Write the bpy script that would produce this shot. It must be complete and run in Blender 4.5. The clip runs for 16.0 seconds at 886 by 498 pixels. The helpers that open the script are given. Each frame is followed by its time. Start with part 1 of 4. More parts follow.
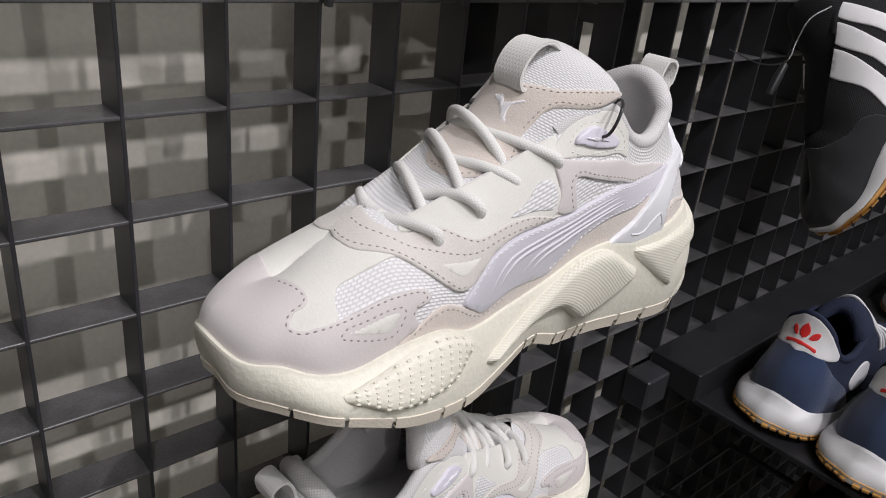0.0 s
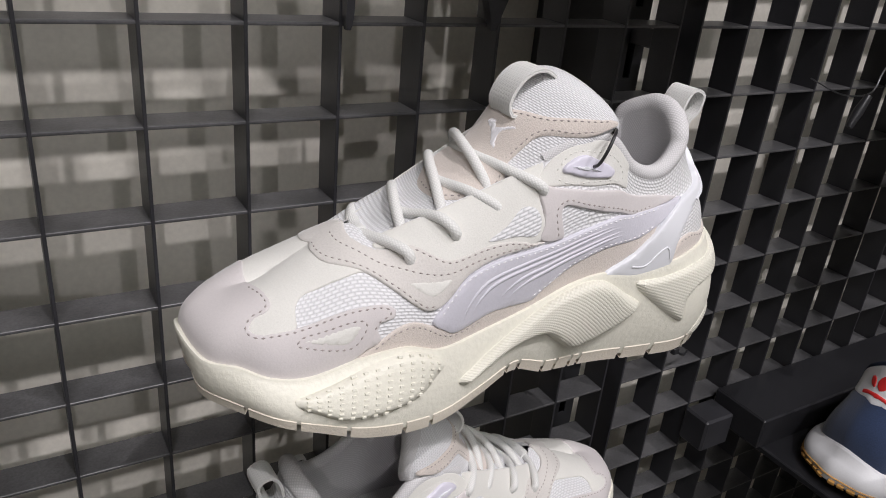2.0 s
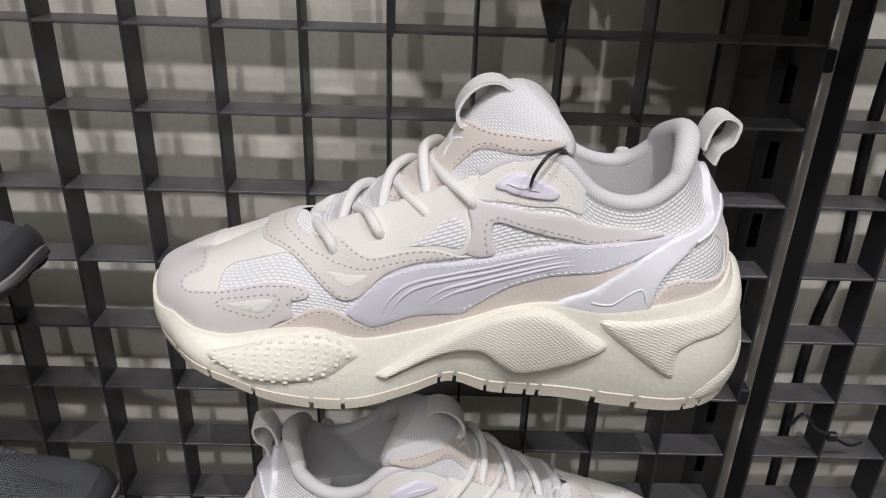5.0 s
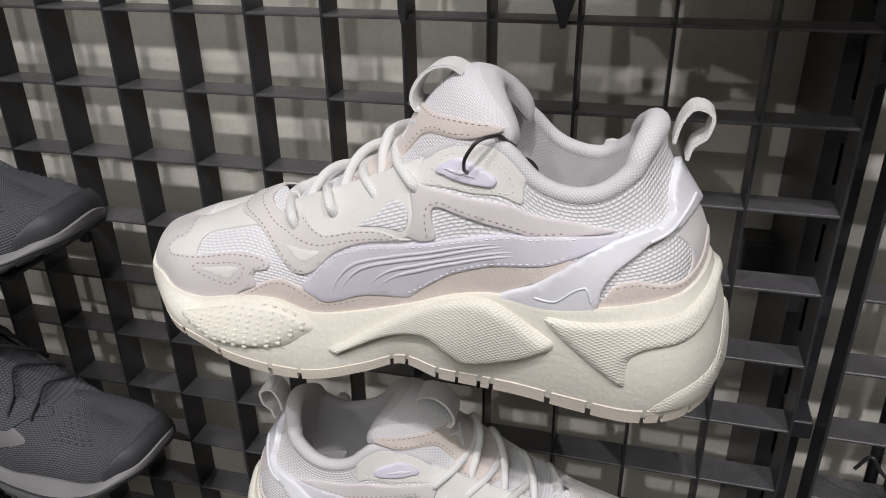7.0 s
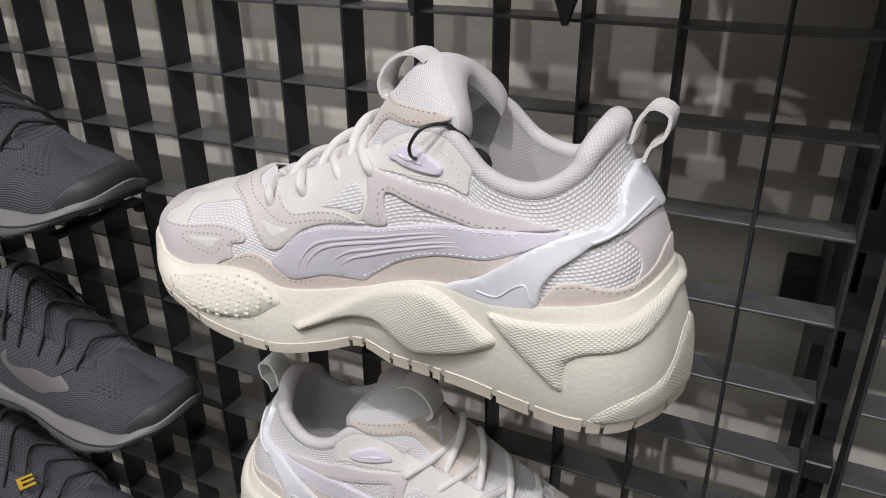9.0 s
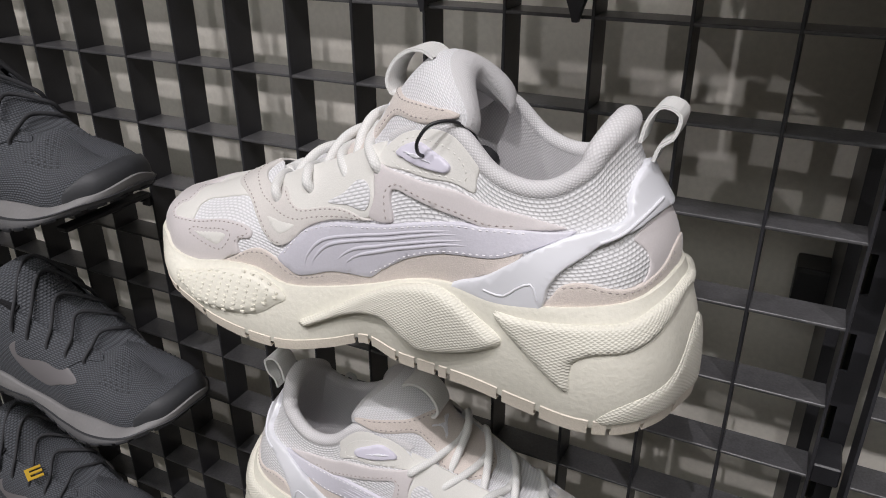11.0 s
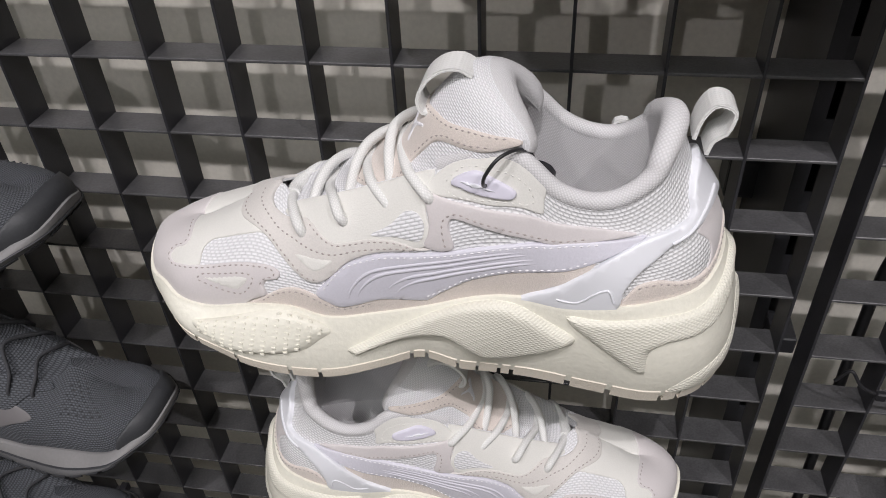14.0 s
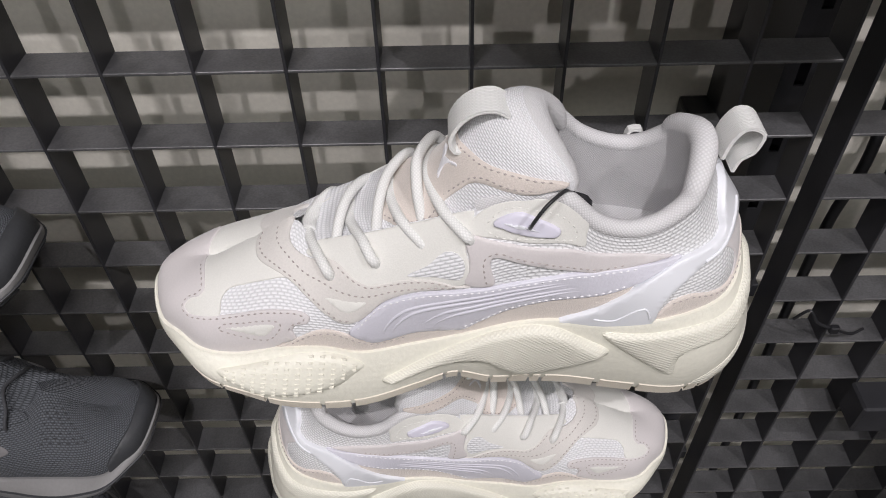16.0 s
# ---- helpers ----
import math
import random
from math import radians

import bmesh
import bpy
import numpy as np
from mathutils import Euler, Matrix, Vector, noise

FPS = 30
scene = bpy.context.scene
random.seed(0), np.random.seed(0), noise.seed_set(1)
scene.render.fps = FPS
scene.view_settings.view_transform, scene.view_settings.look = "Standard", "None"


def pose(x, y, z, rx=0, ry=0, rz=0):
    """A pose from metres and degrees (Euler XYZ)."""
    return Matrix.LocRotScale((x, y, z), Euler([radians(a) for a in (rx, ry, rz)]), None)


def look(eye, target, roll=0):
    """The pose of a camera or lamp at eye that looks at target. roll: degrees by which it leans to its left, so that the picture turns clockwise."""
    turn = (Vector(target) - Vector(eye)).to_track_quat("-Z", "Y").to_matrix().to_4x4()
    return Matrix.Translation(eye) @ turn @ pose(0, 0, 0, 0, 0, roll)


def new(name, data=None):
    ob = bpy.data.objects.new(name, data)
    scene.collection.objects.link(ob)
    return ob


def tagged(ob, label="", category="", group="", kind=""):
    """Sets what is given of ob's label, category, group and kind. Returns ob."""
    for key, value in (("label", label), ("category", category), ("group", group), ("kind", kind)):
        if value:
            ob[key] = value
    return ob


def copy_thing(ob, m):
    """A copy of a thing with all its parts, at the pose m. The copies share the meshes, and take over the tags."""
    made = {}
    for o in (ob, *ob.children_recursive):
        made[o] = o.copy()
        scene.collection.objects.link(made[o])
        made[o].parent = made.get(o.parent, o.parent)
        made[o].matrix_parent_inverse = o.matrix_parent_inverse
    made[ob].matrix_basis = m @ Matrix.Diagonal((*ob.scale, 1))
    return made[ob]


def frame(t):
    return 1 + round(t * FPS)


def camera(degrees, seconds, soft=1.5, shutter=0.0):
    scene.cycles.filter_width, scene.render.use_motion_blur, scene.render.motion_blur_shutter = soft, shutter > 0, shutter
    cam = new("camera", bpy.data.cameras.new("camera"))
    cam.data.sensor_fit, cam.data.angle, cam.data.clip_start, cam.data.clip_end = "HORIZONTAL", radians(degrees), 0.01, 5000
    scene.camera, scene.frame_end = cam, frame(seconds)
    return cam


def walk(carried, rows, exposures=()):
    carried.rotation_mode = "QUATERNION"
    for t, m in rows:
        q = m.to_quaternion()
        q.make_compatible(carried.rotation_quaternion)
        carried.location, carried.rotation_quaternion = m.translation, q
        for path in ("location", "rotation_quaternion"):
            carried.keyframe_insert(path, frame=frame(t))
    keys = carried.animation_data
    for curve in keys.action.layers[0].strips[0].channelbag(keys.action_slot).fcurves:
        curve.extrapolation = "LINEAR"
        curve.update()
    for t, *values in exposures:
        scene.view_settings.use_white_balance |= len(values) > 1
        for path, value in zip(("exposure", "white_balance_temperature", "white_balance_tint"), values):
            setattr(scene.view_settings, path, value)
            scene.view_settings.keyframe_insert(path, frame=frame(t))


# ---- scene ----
cam = camera(61.2, 16.0, 1.0)
PATH = [
    (0, (-0.11, -0.332, 1.52), (1.132, 0.995, 0.685), 6.2),
    (0.5, (-0.107, -0.336, 1.522), (1.106, 1.016, 0.686), 6.2),
    (1, (-0.101, -0.342, 1.523), (1.065, 1.053, 0.69), 6.1),
    (1.5, (-0.085, -0.356, 1.527), (0.998, 1.104, 0.692), 6.0),
    (2, (-0.06, -0.374, 1.532), (0.911, 1.162, 0.697), 5.7),
    (2.5, (-0.026, -0.391, 1.535), (0.798, 1.225, 0.694), 5.4),
    (3, (0.003, -0.408, 1.538), (0.672, 1.277, 0.693), 5.1),
    (3.5, (0.032, -0.418, 1.538), (0.548, 1.318, 0.689), 4.7),
    (4, (0.058, -0.426, 1.539), (0.422, 1.347, 0.687), 4.2),
    (4.2, (0.072, -0.428, 1.542), (0.369, 1.353, 0.682), 3.9),
    (6.3, (0.202, -0.435, 1.546), (-0.12, 1.334, 0.671), -0.5),
    (6.5, (0.213, -0.432, 1.543), (-0.157, 1.328, 0.668), -0.6),
    (7, (0.237, -0.421, 1.54), (-0.236, 1.311, 0.658), -0.9),
    (7.5, (0.259, -0.413, 1.538), (-0.304, 1.292, 0.656), -1.0),
    (8, (0.279, -0.407, 1.533), (-0.369, 1.272, 0.66), -0.8),
    (8.5, (0.297, -0.401, 1.53), (-0.428, 1.251, 0.668), -0.6),
    (9, (0.311, -0.399, 1.531), (-0.478, 1.227, 0.675), -0.5),
    (11.5, (0.311, -0.396, 1.531), (-0.498, 1.21, 0.657), -0.3),
    (12, (0.292, -0.4, 1.54), (-0.442, 1.219, 0.623), -0.9),
    (12.5, (0.271, -0.402, 1.553), (-0.364, 1.223, 0.575), -1.6),
    (13, (0.249, -0.4, 1.569), (-0.275, 1.212, 0.508), -2.4),
    (13.5, (0.228, -0.388, 1.582), (-0.188, 1.197, 0.435), -2.9),
    (14, (0.201, -0.386, 1.597), (-0.109, 1.163, 0.37), -3.1),
    (14.5, (0.178, -0.376, 1.613), (-0.033, 1.136, 0.321), -2.9),
    (15, (0.158, -0.363, 1.628), (0.032, 1.1, 0.27), -2.6),
    (15.5, (0.147, -0.355, 1.637), (0.084, 1.066, 0.23), -2.1),
    (16, (0.136, -0.349, 1.642), (0.12, 1.042, 0.205), -1.5),
]
walk(cam, [(t, look(eye, target, roll)) for t, eye, target, roll in PATH])

# ---- world and lights ----
world = bpy.data.worlds.new("shop_ambient")
scene.world = world
world.use_nodes = True
world.node_tree.nodes["Background"].inputs[0].default_value = (1.0, 0.98, 0.95, 1)
world.node_tree.nodes["Background"].inputs[1].default_value = 0.17


def spot(eye, target, watts, radius, cone, colour=(1.0, 0.955, 0.985)):
    data = bpy.data.lights.new("track_spot", "SPOT")
    data.energy, data.shadow_soft_size, data.spot_size, data.spot_blend, data.color = watts, radius, radians(cone), 0.5, colour
    ob = new("track_spot", data)
    ob.matrix_world = look(eye, target)
    return ob


spot((0.27, -1.50, 3.62), (0.05, -0.02, 1.30), 91, 0.016, 62)
spot((-0.95, -2.30, 2.62), (0.05, 0.0, 1.30), 28, 0.014, 50)
# these two spots are unseen, added to brighten the left and right ends
spot((-0.75, -1.50, 3.62), (-0.35, -0.02, 1.15), 64, 0.016, 42)
spot((1.45, -1.50, 3.62), (0.85, -0.10, 1.10), 95, 0.016, 45)
# broad unseen fill, added to lift shadows and lower fronts
fill_light = bpy.data.lights.new("ceiling_panel", "AREA")
fill_light.shape, fill_light.size, fill_light.size_y, fill_light.energy = "RECTANGLE", 1.8, 1.2, 33
new("ceiling_panel", fill_light).matrix_world = look((0.1, -2.6, 4.0), (0.1, -0.6, 1.2))

# ---- materials ----


def material(name, colour, rough=0.6, metal=0.0, grain=0.0, grain_scale=300.0, bump=0.0, stain=0.0, stain_scale=12.0, sheen=0.0):
    m = bpy.data.materials.new(name)
    m.use_nodes = True
    nt = m.node_tree
    b = nt.nodes["Principled BSDF"]
    b.inputs["Roughness"].default_value, b.inputs["Metallic"].default_value = rough, metal
    b.inputs["Sheen Weight"].default_value = sheen
    co = nt.nodes.new("ShaderNodeTexCoord")
    fine, broad = nt.nodes.new("ShaderNodeTexNoise"), nt.nodes.new("ShaderNodeTexNoise")
    fine.inputs["Scale"].default_value, fine.inputs["Detail"].default_value = grain_scale, 4
    broad.inputs["Scale"].default_value, broad.inputs["Detail"].default_value = stain_scale, 5
    for n in (fine, broad):
        nt.links.new(co.outputs["Object"], n.inputs["Vector"])
    last = None
    for n, amount in ((fine, grain), (broad, stain)):
        ramp = nt.nodes.new("ShaderNodeMapRange")
        ramp.inputs["From Min"].default_value, ramp.inputs["From Max"].default_value = 0.3, 0.7
        ramp.inputs["To Min"].default_value, ramp.inputs["To Max"].default_value = 1 - amount, 1 + amount * 0.6
        nt.links.new(n.outputs["Fac"], ramp.inputs["Value"])
        mix = nt.nodes.new("ShaderNodeVectorMath")
        mix.operation = "SCALE"
        if last is None:
            mix.inputs[0].default_value = colour
        else:
            nt.links.new(last, mix.inputs[0])
        nt.links.new(ramp.outputs[0], mix.inputs["Scale"])
        last = mix.outputs[0]
    nt.links.new(last, b.inputs["Base Color"])
    if bump:
        bp = nt.nodes.new("ShaderNodeBump")
        bp.inputs["Strength"].default_value, bp.inputs["Distance"].default_value = bump, 0.0006
        nt.links.new(fine.outputs["Fac"], bp.inputs["Height"])
        nt.links.new(bp.outputs[0], b.inputs["Normal"])
    return m


def woven(name, colour, cell, rough=0.7, depth=0.9, dark=0.55, twist=0.0, tall=1.0, beads=False):
    """Knit or mesh cloth: a raised bead per cell in staggered rows, laid out in metres over the UV map."""
    m = bpy.data.materials.new(name)
    m.use_nodes = True
    nt = m.node_tree
    b = nt.nodes["Principled BSDF"]
    b.inputs["Roughness"].default_value = rough
    uv = nt.nodes.new("ShaderNodeUVMap")
    mp = nt.nodes.new("ShaderNodeMapping")
    mp.inputs["Scale"].default_value = (1 / cell, 1 / (cell * tall), 1)
    mp.inputs["Rotation"].default_value = (0, 0, twist)
    nt.links.new(uv.outputs[0], mp.inputs["Vector"])
    sep = nt.nodes.new("ShaderNodeSeparateXYZ")
    nt.links.new(mp.outputs[0], sep.inputs[0])

    def op(kind, a, c=None):
        n = nt.nodes.new("ShaderNodeMath")
        n.operation = kind
        for i, v in enumerate((a, c)):
            if v is None:
                continue
            if isinstance(v, (int, float)):
                n.inputs[i].default_value = v
            else:
                nt.links.new(v, n.inputs[i])
        return n.outputs[0]
    sx = op("COSINE", op("MULTIPLY", op("ADD", sep.outputs[0], sep.outputs[1]), math.pi))
    sy = op("COSINE", op("MULTIPLY", op("SUBTRACT", sep.outputs[0], sep.outputs[1]), math.pi))
    bead = op("ABSOLUTE", op("MULTIPLY", sx, sy))
    if beads:
        row = op("FLOOR", sep.outputs[1])
        fx = op("FRACT", op("ADD", sep.outputs[0], op("MULTIPLY", row, 0.5)))
        fy = op("FRACT", sep.outputs[1])
        hx = op("SUBTRACT", 1.0, op("POWER", op("ABSOLUTE", op("SUBTRACT", op("MULTIPLY", fx, 2.0), 1.0)), 3.0))
        hy = op("SUBTRACT", 1.0, op("POWER", op("ABSOLUTE", op("SUBTRACT", op("MULTIPLY", fy, 2.0), 1.0)), 2.0))
        bead = op("MULTIPLY", hx, hy)
    # colour darkens between beads, painting shade into the gaps
    ramp = nt.nodes.new("ShaderNodeMapRange")
    ramp.inputs["To Min"].default_value, ramp.inputs["To Max"].default_value = dark, 1.0
    nt.links.new(bead, ramp.inputs["Value"])
    mix = nt.nodes.new("ShaderNodeVectorMath")
    mix.operation = "SCALE"
    mix.inputs[0].default_value = colour
    nt.links.new(ramp.outputs[0], mix.inputs["Scale"])
    nt.links.new(mix.outputs[0], b.inputs["Base Color"])
    bp = nt.nodes.new("ShaderNodeBump")
    bp.inputs["Strength"].default_value, bp.inputs["Distance"].default_value = depth, cell * 0.35
    nt.links.new(bead, bp.inputs["Height"])
    nt.links.new(bp.outputs[0], b.inputs["Normal"])
    return m


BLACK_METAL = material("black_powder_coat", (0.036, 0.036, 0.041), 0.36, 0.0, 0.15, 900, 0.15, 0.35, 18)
# paler base paints in the sheen on the level slats, besides some dust
LIT_DUSTY_METAL = material("lit_dusty_black_powder_coat", (0.095, 0.094, 0.098), 0.32, 0.0, 0.25, 700, 0.15, 0.45, 22)
WALL_PAINT = material("greige_wall", (0.80, 0.765, 0.685), 0.85, 0, 0.06, 220, 0.1, 0.12, 5)
DARK_PLASTIC = material("dark_plastic", (0.022, 0.022, 0.025), 0.32, 0, 0.1, 500, 0.1, 0.2, 20)
CREAM_FOAM = material("cream_foam", (0.83, 0.81, 0.71), 0.5, 0, 0.04, 420, 0.55, 0.04, 15)
CREAM_RUBBER = material("cream_rubber", (0.76, 0.70, 0.60), 0.6, 0, 0.05, 900, 0.5, 0.06, 20)
OFFWHITE_NUBUCK = material("offwhite_nubuck", (0.76, 0.75, 0.71), 0.85, 0, 0.035, 1300, 0.25, 0.03, 30, 0.3)
GREY_SUEDE = material("pale_grey_suede", (0.68, 0.65, 0.62), 0.9, 0, 0.05, 1100, 0.35, 0.04, 25, 0.4)
PINK_SUEDE = material("pinkish_suede", (0.70, 0.63, 0.58), 0.95, 0, 0.09, 1500, 0.6, 0.05, 30, 0.5)
LILAC_LEATHER = material("pale_lilac_leather", (0.68, 0.67, 0.74), 0.38, 0, 0.03, 900, 0.25, 0.03, 30)
TOE_SUEDE = material("pale_mauve_toe", (0.67, 0.63, 0.63), 0.75, 0, 0.03, 1200, 0.15, 0.03, 30, 0.3)
LILAC_TPU = material("pale_lilac_plastic", (0.72, 0.70, 0.80), 0.3, 0, 0.0, 300, 0.0, 0.015, 20)
WHITE_TPU = material("white_tpu", (0.78, 0.79, 0.83), 0.28, 0, 0.0, 300, 0.0, 0.015, 20)
STITCH = material("beige_thread", (0.40, 0.36, 0.34), 0.8)
WHITE_STITCH = material("white_thread", (0.82, 0.81, 0.84), 0.7)
WHITE_MESH = woven("white_mesh", (0.84, 0.84, 0.86), 0.0026, 0.75, 0.45, 0.78, 0.0, 0.62, True)
COLLAR_MESH = woven("white_spacer_mesh", (0.83, 0.83, 0.84), 0.0026, 0.75, 0.5, 0.74, 0.0, 0.75, True)
LINING = woven("pale_grey_lining", (0.74, 0.73, 0.74), 0.0017, 0.85, 0.35, 0.82)
WEBBING = woven("white_webbing", (0.84, 0.84, 0.82), 0.0030, 0.8, 0.35, 0.90, 0.0, 0.30, True)
LACE = woven("white_lace", (0.85, 0.85, 0.83), 0.0016, 0.8, 0.3, 0.85)
CREAM_DOTS = woven("cream_dotted_foam", (0.83, 0.81, 0.71), 0.0020, 0.55, 0.4, 0.93)
CREAM_RIBS = woven("cream_ribbed_foam", (0.83, 0.81, 0.71), 0.0022, 0.55, 0.4, 0.92, 0.0, 0.8)

# ---- structure ----


def part(name, bm, mat, parent, label=""):
    me = bpy.data.meshes.new(name)
    bm.to_mesh(me)
    bm.free()
    me.materials.append(mat)
    ob = new(name, me)
    ob.parent = parent
    if label:
        ob["label"] = label
    return ob


def smooth(ob, angle=40):
    for p in ob.data.polygons:
        p.use_smooth = True
    ob.data.set_sharp_from_angle(angle=radians(angle))
    return ob


def box_bm(x0, x1, y0, y1, z0, z1, bevel=0.0, seg=1):
    bm = bmesh.new()
    bmesh.ops.create_cube(bm, size=1)
    for v in bm.verts:
        v.co = Vector(((x0 + x1) / 2 + v.co.x * (x1 - x0), (y0 + y1) / 2 + v.co.y * (y1 - y0), (z0 + z1) / 2 + v.co.z * (z1 - z0)))
    if bevel:
        bmesh.ops.bevel(bm, geom=bm.edges[:], offset=bevel, segments=seg, affect="EDGES", profile=0.6)
    return bm


def root(name, at=(0, 0, 0), label="", category="", group="", kind=""):
    ob = new(name)
    ob.location = at
    return tagged(ob, label, category, group, kind)


WALL_Y = 0.155
tagged(part("wall_back", box_bm(-3.2, 3.2, WALL_Y, WALL_Y + 0.1, 0, 4.3), WALL_PAINT, None), "greige painted shop wall behind the black grid", "wall", kind="structure")
tagged(part("wall_front", box_bm(-3.2, 3.2, -4.1, -4.0, 0, 4.3), WALL_PAINT, None), "plain greige shop wall", "wall", kind="structure")
tagged(part("wall_west", box_bm(-3.3, -3.2, -4.1, 0.2, 0, 4.3), WALL_PAINT, None), "plain greige shop wall", "wall", kind="structure")
tagged(part("wall_east", box_bm(3.2, 3.3, -4.1, 0.2, 0, 4.3), WALL_PAINT, None), "plain greige shop wall", "wall", kind="structure")
tagged(part("floor", box_bm(-3.3, 3.3, -4.1, 0.2, -0.1, 0), material("grey_floor", (0.22, 0.21, 0.2), 0.5, 0, 0.1, 60, 0.1, 0.2, 3), None), "grey shop floor", "floor", kind="structure")
tagged(part("ceiling", box_bm(-3.3, 3.3, -4.1, 0.26, 4.3, 4.4), material("dark_ceiling", (0.10, 0.10, 0.10), 0.8), None), "dark shop ceiling", "ceiling", kind="structure")


# black egg-crate grids: 50 mm cells of thin upright and level slats
PITCH, GRID_DEPTH, SLAT = 0.05, 0.024, 0.0020


def grid_panel(x_left, columns, z_top, rows, label):
    panel = root("grid_panel", (x_left, 0, z_top), label, "display grid", "black grids on the wall", "structure")
    w, h = columns * PITCH, rows * PITCH
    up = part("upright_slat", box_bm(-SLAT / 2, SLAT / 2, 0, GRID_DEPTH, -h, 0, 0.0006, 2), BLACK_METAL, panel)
    level = part("level_slat", box_bm(0, w, 0.0004, GRID_DEPTH - 0.0004, -SLAT / 2, SLAT / 2, 0.0008, 3), LIT_DUSTY_METAL, panel)
    for i in range(1, columns + 1):
        o = new("upright_slat", up.data)
        o.parent, o.location = panel, (i * PITCH, 0, 0)
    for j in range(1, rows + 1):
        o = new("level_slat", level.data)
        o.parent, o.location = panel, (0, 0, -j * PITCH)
    return panel


grid_panel(-1.15, 30, 1.82, 28, "black metal egg-crate display grid fixed before the wall")
grid_panel(0.371, 30, 1.82, 28, "black metal egg-crate display grid fixed before the wall")

# ---- sneaker geometry ----
# Stations run from the toe tip round one side to the heel. Each gives where the upper meets the sole, where it ends on top
# and how steeply it arrives there: (s, y, z), (s, y, z), degrees, centre line.
from mathutils.geometry import delaunay_2d_cdt
UPPER = [
    ((-0.0012, 0.0070, 0.0487), (0.0321, 0.0070, 0.0654), 8, 0.0070),
    ((0.0036, 0.0270, 0.0436), (0.0375, 0.0065, 0.0692), 8, 0.0065),
    ((0.0144, 0.0364, 0.0426), (0.0449, 0.0060, 0.0733), 8, 0.0060),
    ((0.0251, 0.0433, 0.0388), (0.0524, 0.0050, 0.0768), 9, 0.0050),
    ((0.0399, 0.0446, 0.0365), (0.0592, 0.0040, 0.0808), 11, 0.0040),
    ((0.0609, 0.0452, 0.0404), (0.0710, 0.0050, 0.0858), 14, 0.0040),
    ((0.0815, 0.0457, 0.0417), (0.0806, 0.0145, 0.0838), 20, 0.0030),
    ((0.1001, 0.0447, 0.0358), (0.1002, 0.0214, 0.0925), 35, 0.0030),
    ((0.1239, 0.0426, 0.0391), (0.1252, 0.0265, 0.1035), 48, 0.0030),
    ((0.1489, 0.0432, 0.0467), (0.1505, 0.0320, 0.1155), 60, 0.0040),
    ((0.1706, 0.0435, 0.0545), (0.1710, 0.0356, 0.1255), 70, 0.0040),
    ((0.1903, 0.0445, 0.0577), (0.1872, 0.0375, 0.1254), 75, 0.0050),
    ((0.2114, 0.0450, 0.0545), (0.2029, 0.0385, 0.1117), 78, 0.0050),
    ((0.2338, 0.0465, 0.0580), (0.2177, 0.0376, 0.1061), 80, 0.0050),
    ((0.2531, 0.0428, 0.0610), (0.2316, 0.0350, 0.1073), 82, 0.0050),
    ((0.2655, 0.0365, 0.0635), (0.2440, 0.0312, 0.1162), 85, 0.0050),
    ((0.2725, 0.0262, 0.0665), (0.2488, 0.0258, 0.1235), 86, 0.0050),
    ((0.2762, 0.0145, 0.0690), (0.2528, 0.0160, 0.1292), 86, 0.0050),
    ((0.2775, 0.0050, 0.0700), (0.2545, 0.0050, 0.1310), 86, 0.0050),
]
# the sole's lower edge at the same stations, and how far its side swells
SOLE = [
    (0.0014, 0.0070, 0.0304, 0.0017),
    (0.0013, 0.0244, 0.0299, 0.0026),
    (0.0122, 0.0397, 0.0286, 0.0046),
    (0.0256, 0.0516, 0.0254, 0.0052),
    (0.0421, 0.0557, 0.0201, 0.0061),
    (0.0596, 0.0579, 0.0140, 0.0076),
    (0.0808, 0.0566, 0.0090, 0.0061),
    (0.1016, 0.0534, 0.0077, 0.0034),
    (0.1241, 0.0483, 0.0123, 0.0034),
    (0.1431, 0.0453, 0.0184, 0.0041),
    (0.1609, 0.0452, 0.0129, 0.0059),
    (0.1769, 0.0428, 0.0097, 0.0058),
    (0.1979, 0.0427, 0.0082, 0.0042),
    (0.2251, 0.0462, 0.0068, 0.0063),
    (0.2510, 0.0492, 0.0066, 0.0106),
    (0.2701, 0.0445, 0.0079, 0.0126),
    (0.2825, 0.0335, 0.0105, 0.0118),
    (0.2890, 0.0185, 0.0118, 0.0092),
    (0.2925, 0.0050, 0.0122, 0.0082),
]
# how broad the inner side is beside the outer one
INNER = [0.72, 0.64, 0.67, 0.68, 0.71, 0.72, 0.83, 0.97, 1.00, 1.00, 1.00, 1.02, 1.04, 1.02, 1.00, 0.97, 0.98, 0.86, 0.99]
KMAX = len(UPPER) - 1


def spline(table, k, mirrored=()):
    """Smooth values of a table's rows at the real index k (arrays)."""
    a = np.asarray(table, float)
    k = np.clip(np.asarray(k, float), 0, len(a) - 1)
    i = np.minimum(k.astype(int), len(a) - 2)
    f = (k - i)[..., None]
    first, last = a[1].copy(), a[-2].copy()
    for c in mirrored:
        first[c], last[c] = 2 * a[0][c] - first[c], 2 * a[-1][c] - last[c]
    ext = np.concatenate([[first if mirrored else a[0]], a, [last if mirrored else a[-1]]])
    p0, p1, p2, p3 = ext[i], ext[i + 1], ext[i + 2], ext[i + 3]
    m1, m2 = (p2 - p0) / 2, (p3 - p1) / 2
    return (2 * f**3 - 3 * f**2 + 1) * p1 + (f**3 - 2 * f**2 + f) * m1 + (-2 * f**3 + 3 * f**2) * p2 + (f**3 - f**2) * m2


FLAT = [(*a, *b, c, d, n) for (a, b, c, d), n in zip(UPPER, INNER)]


